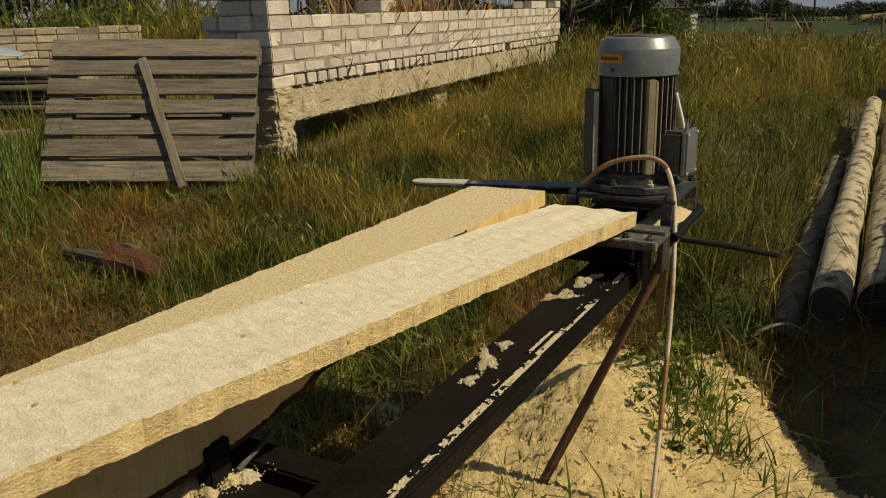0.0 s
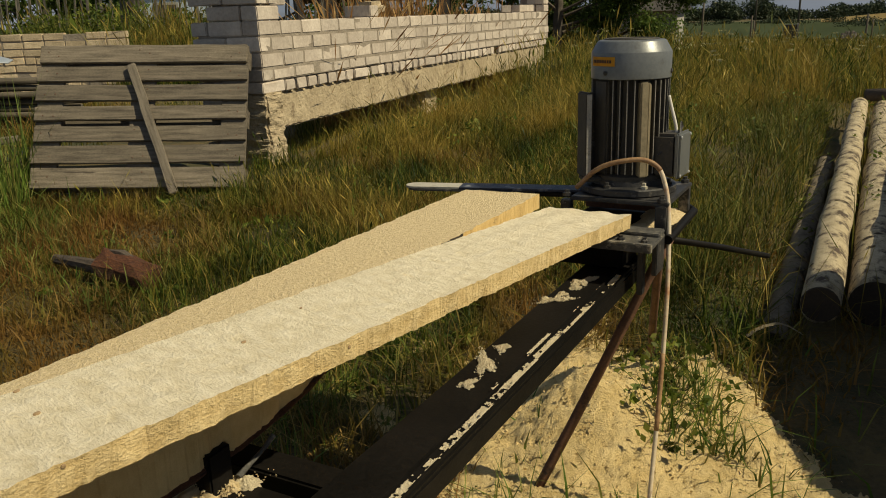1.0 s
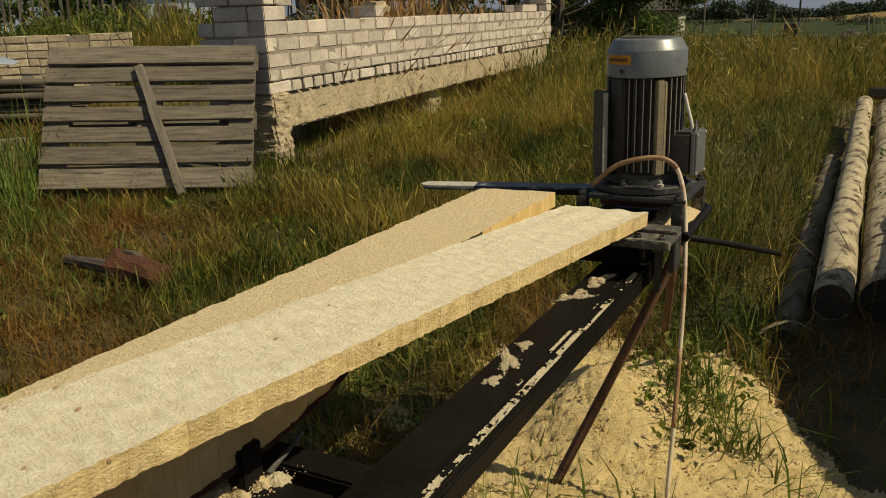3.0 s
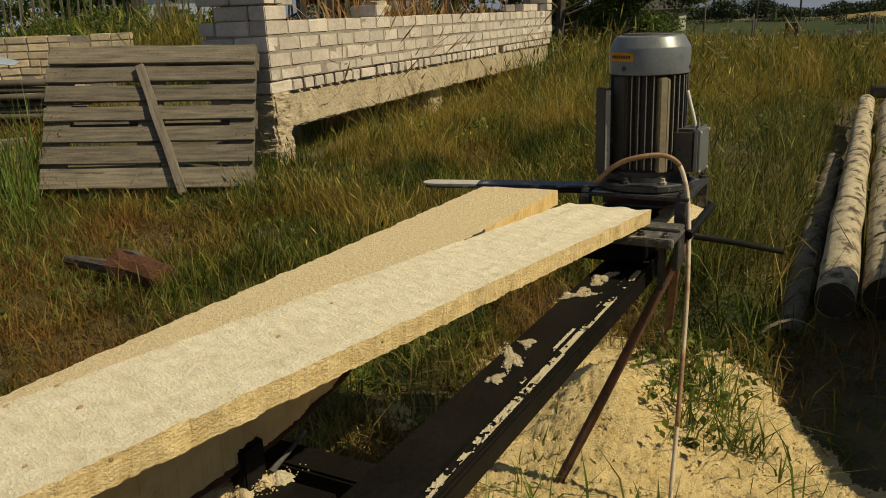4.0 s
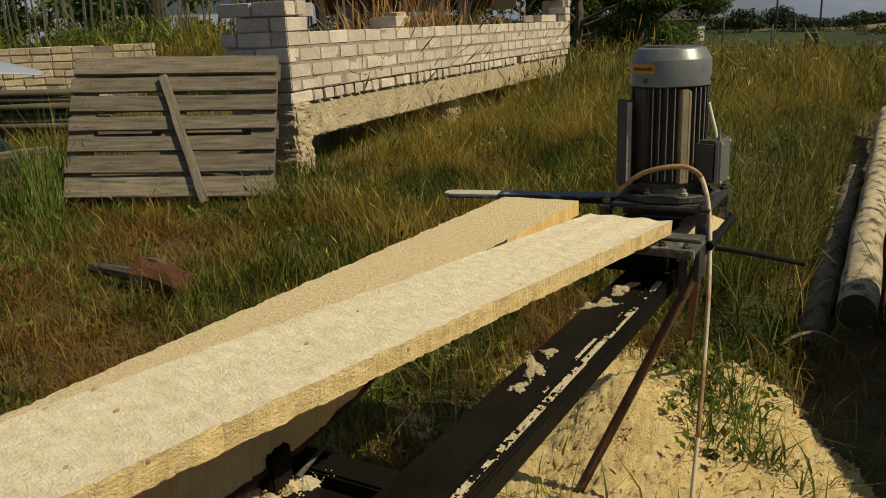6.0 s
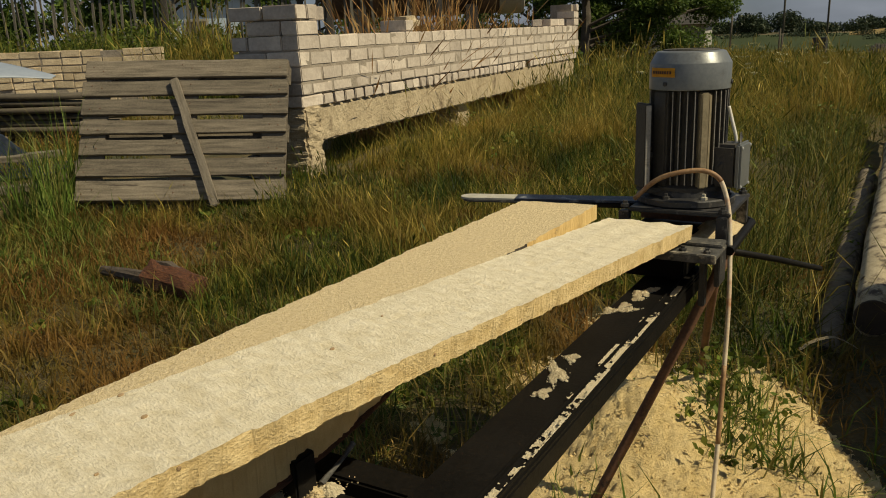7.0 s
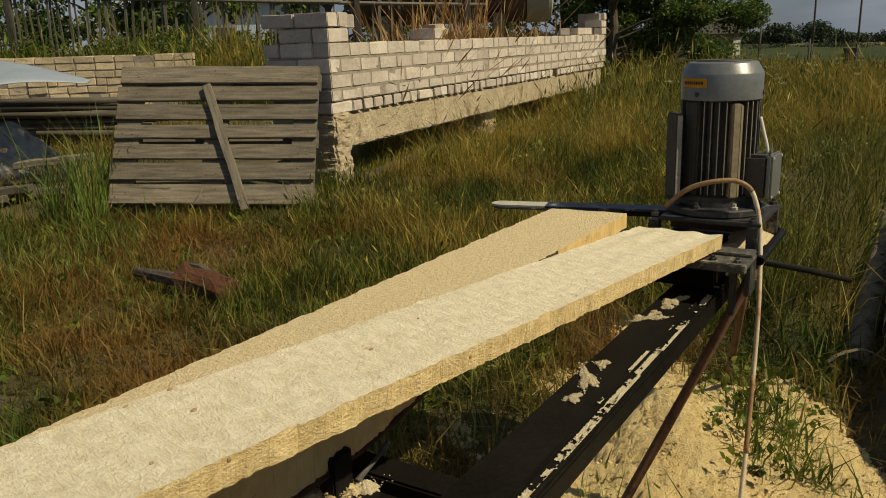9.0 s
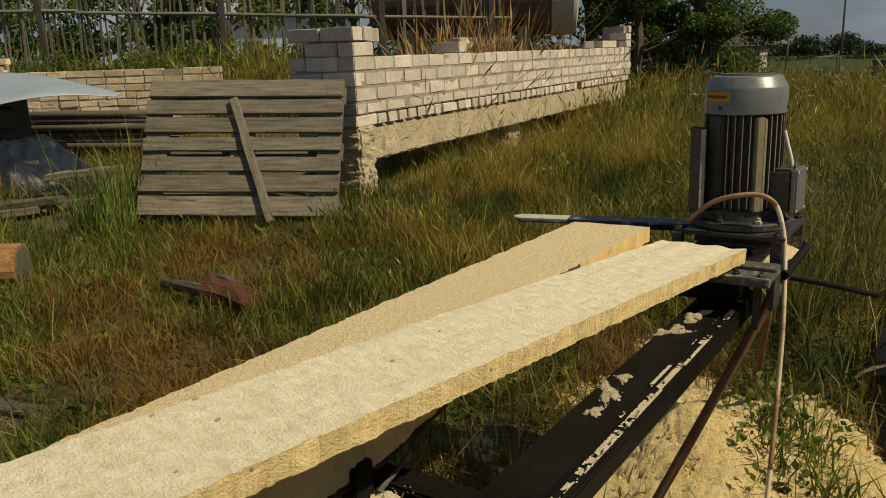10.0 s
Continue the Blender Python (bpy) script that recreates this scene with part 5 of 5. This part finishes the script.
cs, rs, ns = [], [], []
for k in range(26):
    a, d = radians(rr.uniform(14, 40)), rr.choice((120, 150, 165)) + rr.uniform(-4, 4)
    x, y = d * math.sin(a), d * math.cos(a)
    h = rr.uniform(0.5, 1.3)
    cs.append((x, y, float(ground_z(x, y)) + 0.3 + h * 0.4))
    rs.append((rr.uniform(2.0, 5.5), 1.5, h * 0.6))
    ns.append(500)
v, qd = leaf_cloud(cs, rs, ns, 0.14, 19)
tagged(arrays("far_hedges", v, qd, np.zeros((0, 3), int), M_FARTREE), "low dark hedges across the far pasture", "hedge", kind="stuff")


# ---- grass ----
def blades(n, xy, h0, h1, w, lean, seed, clump_scale=3.0, seeds=0.0):
    """Grass blades at xy (n x 2): a bent, tapered strip each; some carry a seed head."""
    r = np.random.default_rng(seed)
    x, y = xy[:, 0], xy[:, 1]
    z = ground_z(x, y) - 0.01
    tuft = 0.5 + 0.5 * np.sin(x * clump_scale + 1.3 * np.sin(y * clump_scale * 0.8)) * np.sin(y * clump_scale * 0.9 + 1.7 * np.sin(x * clump_scale * 0.6))
    h = (h0 + (h1 - h0) * r.random(len(x)) ** 1.6) * (0.5 + 0.85 * tuft * r.uniform(0.6, 1.2, len(x)))
    a = r.uniform(0, 2 * np.pi, len(x))
    b = r.uniform(0, 2 * np.pi, len(x))
    out = lean * h * r.uniform(0.05, 1.35, len(x)) * np.where(r.random(len(x)) < 0.25, 1.9, 1.0)
    dx, dy = np.cos(a) * out, np.sin(a) * out
    wx, wy = np.cos(b) * w, np.sin(b) * w
    s = r.uniform(0.5, 1.6, len(x))
    wx, wy = wx * s, wy * s
    P = lambda ax, ay, az: np.stack([ax, ay, az], -1)
    drop = np.sqrt(np.clip(1 - (out / np.maximum(h, 1e-4) * 0.7) ** 2, 0.08, 1))
    v0, v1 = P(x - wx, y - wy, z), P(x + wx, y + wy, z)
    m1, m2 = P(x + dx * 0.3 - wx * 0.9, y + dy * 0.3 - wy * 0.9, z + h * 0.55 * drop), P(x + dx * 0.3 + wx * 0.9, y + dy * 0.3 + wy * 0.9, z + h * 0.55 * drop)
    tip = P(x + dx, y + dy, z + h * drop)
    v = np.stack([v0, v1, m2, m1, tip], 1).reshape(-1, 3)
    k = np.arange(len(x)) * 5
    quads = np.stack([k, k + 1, k + 2, k + 3], -1)
    tris = np.stack([k + 3, k + 2, k + 4], -1)
    if seeds:
        pick = np.where(r.random(len(x)) < seeds)[0]
        t, up = tip[pick], np.stack([dx[pick] * 0.25, dy[pick] * 0.25, h[pick] * 0.16], -1)
        side = np.stack([wx[pick], wy[pick], 0 * wx[pick]], -1) * 2.0
        hv = np.stack([t - up * 0.3, t + up * 0.4 + side, t + up * 1.3, t + up * 0.4 - side], 1).reshape(-1, 3)
        kk = len(v) + np.arange(len(pick)) * 4
        quads = np.concatenate([quads, np.stack([kk, kk + 1, kk + 2, kk + 3], -1)])
        v = np.concatenate([v, hv])
    return v, quads, tris


def clear_of(xy, margin=0.0):
    """Leaves out the saw bed, the sawdust heap, logs and walls."""
    x, y = xy[:, 0], xy[:, 1]
    keep = np.ones(len(x), bool)
    for (ax, ay), (bx, by), wd in (((1.35, 2.84), (3.56, 7.2), 0.06), ((1.25, 2.95), (3.40, 7.20), 0.065), ((1.60, 2.95), (3.76, 7.2), 0.07), ((1.92, 2.86), (4.1, 6.9), 0.11), ((-1.0, 5.55), (1.45, 12.1), 0.16), ((-7.4, 10.8), (-4.0, 11.15), 0.15)):
        dx, dy = bx - ax, by - ay
        t = np.clip(((x - ax) * dx + (y - ay) * dy) / (dx * dx + dy * dy), 0, 1)
        keep &= np.hypot(x - ax - t * dx, y - ay - t * dy) > wd + margin
    keep &= ~((np.abs(x - 0.52) < 0.1) & (np.abs(y - 2.15) < 0.12))
    return keep


def dust_area(x, y):
    """How much sawdust covers the ground, from 0 to 1."""
    # trimmed at the right so that dark soil stands in for the shade there
    f = 1.2 - np.hypot((x - 0.66) / 0.64, (y - 1.95) / 0.95) - 6.0 * np.clip(x - 0.99 - 0.16 * np.clip(2.2 - y, -0.3, 0.6), 0, None) - 2.5 * np.clip(y - 2.62, 0, None) * np.clip((x - 0.62) * 5, 0, 1)
    return f + 0.22 * np.sin(x * 9 + y * 4) * np.sin(y * 8 - x * 3) + 0.12 * np.sin(x * 23) * np.sin(y * 19 + x * 7)


def sow(n, x0, x1, y0, y1, seed, keep=None):
    r = np.random.default_rng(seed)
    xy = np.stack([r.uniform(x0, x1, n), r.uniform(y0, y1, n)], -1)
    gap = np.sin(xy[:, 0] * 5.3 + 2 * np.sin(xy[:, 1] * 3.1)) * np.sin(xy[:, 1] * 4.7 + 2 * np.sin(xy[:, 0] * 2.7))
    ok = clear_of(xy) & (r.random(n) < 0.72 + 0.5 * gap)
    if keep is not None:
        ok &= keep(xy[:, 0], xy[:, 1], r.random(n))
    return xy[ok]


def grass(name, label, mat, sets):
    vs, qs, ts, off = [], [], [], 0
    for v, q, t in sets:
        vs.append(v)
        qs.append(q + off)
        ts.append(t + off)
        off += len(v)
    return tagged(arrays(name, np.concatenate(vs), np.concatenate(qs), np.concatenate(ts), mat), label, "grass", kind="stuff")


nd = lambda x, y, r: dust_area(x, y) < 0.12
low = lambda x, y, r: ~((x < -0.98) & (y > 4.78)) & (dust_area(x, y) < 0.05 + 0.25 * r) & (x - 0.62 * (y - 2.2) < 1.15)
p1 = sow(120000, -3.6, 1.6, 0.9, 5.9, 1, low)
p2 = sow(30000, -3.2, 0.9, 1.6, 5.2, 2, low)
p19 = sow(100000, -3.6, 1.0, 1.2, 5.0, 29, low)
grass("trampled_grass", "short trampled grass and dry straw", M_GRASS_LOW, [blades(0, p1, 0.03, 0.14, 0.0030, 1.0, 1, 4.0), blades(0, p2, 0.05, 0.22, 0.0018, 1.3, 2, 3.0), blades(0, p19, 0.04, 0.15, 0.0019, 1.7, 29, 5.0)])
tall = lambda x, y, r: ((x - 0.62 * (y - 2.2) > np.where(y < 3.8, -0.15, -0.6) + 0.9 * r) | (y > 5.2 + 1.6 * r)) & nd(x, y, r) & (x > -0.92 + 0.37 * (y - 5.3))
tall3 = lambda x, y, r: tall(x, y, r) & ((x - 0.48 * (y - 2.7) < 0.5) | (r > 0.8))
p3 = sow(140000, -0.9, 6.0, 2.75, 9.5, 3, tall3)
p4 = sow(120000, -0.5, 13.0, 8.5, 20.0, 4, tall)
p5 = sow(80000, 0.0, 36.0, 18.0, 54.0, 5)
grass("meadow_grass", "tall dry yellow-green meadow grass with seed heads", M_GRASS, [blades(0, p3, 0.10, 0.40, 0.0018, 0.75, 3, 2.2, 0.12), blades(0, p4, 0.22, 0.62, 0.0034, 0.45, 4, 1.6, 0.2), blades(0, p5, 0.2, 0.5, 0.011, 0.4, 5, 0.8, 0.25)])
mid = lambda x, y, r: (x < 0.5 + 0.5 * (y - 2.2)) & (x > -1.2) & nd(x, y, r)
p6 = sow(60000, -1.3, 1.6, 3.2, 7.0, 6, mid)
p6b = sow(16000, -4.6, -0.9, 4.3, 9.5, 26, lambda x, y, r: (np.hypot(x + 1.75, (y - 4.9) * 1.2) > 0.3) & (x < -0.9 + 0.0 * y) & ~((x > -2.6) & (x < -0.95) & (y > 4.72) & (y < 7.0)))
grass("meadow_grass", "mixed green and dry grass before the brick wall", M_GRASS, [blades(0, p6, 0.07, 0.26, 0.002, 0.6, 6, 3.5, 0.08), blades(0, p6b, 0.06, 0.24, 0.0026, 0.6, 26, 3.0, 0.08)])
p7 = sow(520, -2.70, -2.36, 4.45, 4.95, 7)
p8 = sow(46000, 0.7, 4.0, 3.05, 8.0, 8, lambda x, y, r: (x - 0.48 * (y - 2.7) < 1.14) & (x - 0.48 * (y - 2.7) > 0.35 + 0.3 * r))
p9 = sow(800, 0.56, 0.88, 2.10, 2.55, 9)
p10 = sow(420, 0.1, 0.5, 2.0, 2.5, 10)
p11 = sow(120, 1.04, 1.75, 1.75, 3.1, 11)
grass("green_grass", "fresh green grass in tufts", M_GRASS_GREEN, [blades(0, p7, 0.15, 0.72, 0.0030, 0.35, 7, 5.0), blades(0, p9, 0.06, 0.28, 0.0028, 0.8, 9, 9.0), blades(0, p10, 0.05, 0.16, 0.0026, 0.8, 10, 9.0), blades(0, p11, 0.08, 0.3, 0.0026, 0.8, 11, 9.0), blades(0, np.concatenate([sow(60, 0.30, 0.52, 1.72, 1.92, 61), sow(110, 0.06, 0.22, 1.62, 1.86, 62), sow(50, 0.15, 0.30, 1.90, 2.05, 63), sow(40, 0.75, 0.95, 1.8, 2.1, 64)]), 0.10, 0.26, 0.0024, 1.1, 65, 9.0)])
p18 = sow(10000, -9.0, -3.0, 11.3, 14.1, 27)
grass("meadow_grass", "tall mixed grass before the picket fence", M_GRASS, [blades(0, p18, 0.35, 0.95, 0.0036, 0.35, 27, 1.8, 0.2)])
p14 = sow(34000, -3.6, -0.3, 1.3, 4.6, 14, lambda x, y, r: low(x, y, r) & (np.sin(x * 2.1 + 1.5 * np.sin(y * 1.7)) * np.sin(y * 2.3 + x) + 0.9 * r > 0.25))
grass("green_grass", "low green grass among trampled straw", M_GRASS_GREEN, [blades(0, p14, 0.05, 0.20, 0.0024, 0.8, 14, 4.0)])
grass("deep_grass", "deep green grass along the birch logs", M_GRASS_DEEP, [blades(0, p8, 0.10, 0.38, 0.0020, 0.85, 8, 3.0, 0.05)])
p12 = sow(26000, -1.0, 2.6, 6.2, 12.0, 12, lambda x, y, r: (x < -1.4 + 0.374 * (y - 5.3)) & (x > -2.6 + 0.3 * (y - 6)))
p13 = sow(12000, -9.0, -3.0, 11.2, 14.0, 13)
p15 = sow(700, 1.4, 3.2, 2.95, 6.0, 15, lambda x, y, r: np.abs(x - 1.475 - 0.497 * (y - 2.9)) < 0.035)
p16 = sow(5200, -4.3, -3.0, 10.4, 12.6, 16)
grass("green_grass", "yellow-green grass growing between the logs", M_WEED, [blades(0, p15, 0.12, 0.34, 0.0026, 0.6, 15, 4.0)])
grass("meadow_grass", "tall yellow-green grass behind the low wall", M_GRASS, [blades(0, p16, 0.5, 1.15, 0.0032, 0.4, 16, 2.0, 0.2)])
p17 = np.concatenate([sow(46000, -9.0, 9.0, -7.0, 1.2, 17), sow(22000, -9.0, -3.4, 1.0, 9.5, 18), sow(16000, 2.6, 9.0, 1.0, 4.5, 19)])
p17 = p17[(np.hypot(p17[:, 0], p17[:, 1]) > 0.7) & ~((p17[:, 0] > 1.3) & (p17[:, 0] < 2.4) & (p17[:, 1] > 0.3) & (p17[:, 1] < 2.9))]
grass("meadow_grass", "uneven meadow grass round the working place", M_GRASS_LOW, [blades(0, p17, 0.06, 0.24, 0.005, 0.8, 17, 2.5)])
grass("dry_stalks", "dry red-brown stalks inside the unfinished walls", M_STALK, [blades(0, p12, 0.62, 1.1, 0.0038, 0.4, 12, 2.0, 0.5)])
grass("green_weeds", "tall green weeds along the picket fence", M_WEED, [blades(0, p13, 0.3, 0.95, 0.008, 0.4, 13, 1.8, 0.2)])
cs = [(x, y, float(ground_z(x, y)) + h) for x, y, h in [(rr.uniform(-9, -3.2), rr.uniform(12.0, 14.0), rr.uniform(0.35, 0.95)) for _ in range(90)]]
v, qd = leaf_cloud(cs, [(0.22, 0.22, 0.3)] * 90, [110] * 90, 0.036, 33, 0.4)
tagged(arrays("weed_leaves", v, qd, np.zeros((0, 3), int), M_WEED), "broad green weeds before the picket fence", "weeds", kind="stuff")
cs = [(x, y, float(ground_z(x, y)) + h) for x, y, h in [(rr.gauss(0.70, 0.10), rr.gauss(2.36, 0.14), rr.uniform(0.02, 0.20)) for _ in range(60)]]
v, qd = leaf_cloud(cs, [(0.035, 0.035, 0.02)] * 60, [7] * 60, 0.014, 34, 0.6)
tagged(arrays("weed_leaves", v, qd, np.zeros((0, 3), int), M_WEED), "small leafy green weeds growing through sawdust", "weeds", kind="stuff")

spots = [(x, y, float(ground_z(x, y)) + h) for x, y, h in [(rr.uniform(-3.2, 1.0), rr.uniform(1.9, 5.2), rr.uniform(0.01, 0.05)) for _ in range(170)] if dust_area(x, y) < 0.0]
v1, q1 = leaf_cloud(spots, [(0.06, 0.06, 0.02)] * len(spots), [11] * len(spots), 0.018, 35, 0.55)
spots = [(x, y, float(ground_z(x, y)) + h) for x, y, h in [(rr.uniform(-0.6, 4.5), rr.uniform(4.0, 10.0), rr.uniform(0.05, 0.22)) for _ in range(190)] if x > -0.7 + 0.37 * (y - 5.3)]
v2, q2 = leaf_cloud(spots, [(0.09, 0.09, 0.06)] * len(spots), [12] * len(spots), 0.015, 36, 0.5)
tagged(arrays("weed_leaves", np.concatenate([v1, v2]), np.concatenate([q1, q2 + len(v1)]), np.zeros((0, 3), int), M_WEED), "low broad-leaved weeds scattered through the grass", "weeds", kind="stuff")
spots = [(x, y, float(ground_z(x, y)) + h) for x, y, h in [(rr.uniform(0.2, 12), rr.uniform(8.0, 20.0), rr.uniform(0.45, 0.70)) for _ in range(300)] if x > -0.5 + 0.37 * (y - 5.3)]
v, qd = leaf_cloud(spots, [(0.07, 0.07, 0.012)] * len(spots), [14] * len(spots), 0.010, 37, 0.8)
tagged(arrays("white_flower_heads", v, qd, np.zeros((0, 3), int), M_UMBEL), "pale umbels of wild flowers above the meadow", "flowers", kind="stuff")

# ---- sawdust on the ground ----
sx, sy = np.linspace(-0.35, 1.8, 280), np.linspace(0.6, 3.3, 330)
SX, SY = np.meshgrid(sx, sy)
D = dust_area(SX, SY)
LUMPS = np.array([noise.noise(Vector((x * 16, y * 16, 3.0))) + 0.6 * noise.noise(Vector((x * 37, y * 37, 8.0))) for x, y in zip(SX.ravel(), SY.ravel())]).reshape(SX.shape)
heap = 0.15 * np.exp(-(((SX - 0.47) / 0.20) ** 2 + ((SY - 2.34) / 0.24) ** 2))
r = np.random.default_rng(5)
SZ = ground_z(SX, SY) + np.clip(D, -0.3, 0.5) * 0.05 + heap + 0.006 * np.sin(SX * 31 + 2 * np.sin(SY * 17)) * np.sin(SY * 27) + 0.011 * LUMPS + r.normal(0, 0.0034, SX.shape)
idx = np.arange(SX.size).reshape(SX.shape)
dq = np.stack([idx[:-1, :-1], idx[:-1, 1:], idx[1:, 1:], idx[1:, :-1]], -1).reshape(-1, 4)
dq = dq[(D.ravel()[dq].max(1) > -0.05)]
tagged(arrays("sawdust", np.stack([SX, SY, SZ], -1).reshape(-1, 3), dq, np.zeros((0, 3), int), M_DUST, True), "pale yellow sawdust heaped on the ground by the saw", "sawdust", kind="stuff")
r = np.random.default_rng(8)
cx, cy = r.uniform(-0.1, 1.5, 5200), r.uniform(0.9, 2.9, 5200)
ok = dust_area(cx, cy) > r.uniform(-0.1, 0.4, 5200)
cx, cy = cx[ok], cy[ok]
cz = ground_z(cx, cy) + np.clip(dust_area(cx, cy), -0.3, 0.5) * 0.05 + 0.15 * np.exp(-(((cx - 0.47) / 0.20) ** 2 + ((cy - 2.34) / 0.24) ** 2)) + 0.002
v, qd = leaf_cloud(np.stack([cx, cy, cz], -1), [(0.004, 0.004, 0.003)] * len(cx), [1] * len(cx), 0.006, 40, 0.5)
tagged(arrays("wood_chips", v, qd, np.zeros((0, 3), int), M_SAWN_EDGE), "small pale wood chips strewn over the sawdust", "wood chips", kind="stuff")
v, qd = leaf_cloud(np.stack([cx[::55], cy[::55], cz[::55]], -1), [(0.03, 0.03, 0.004)] * len(cx[::55]), [1] * len(cx[::55]), 0.010, 41, 0.22)
tagged(arrays("bark_bits", v, qd, np.zeros((0, 3), int), M_BARK_DARK), "dark bits of bark strewn over the sawdust", "bark bits", kind="stuff")
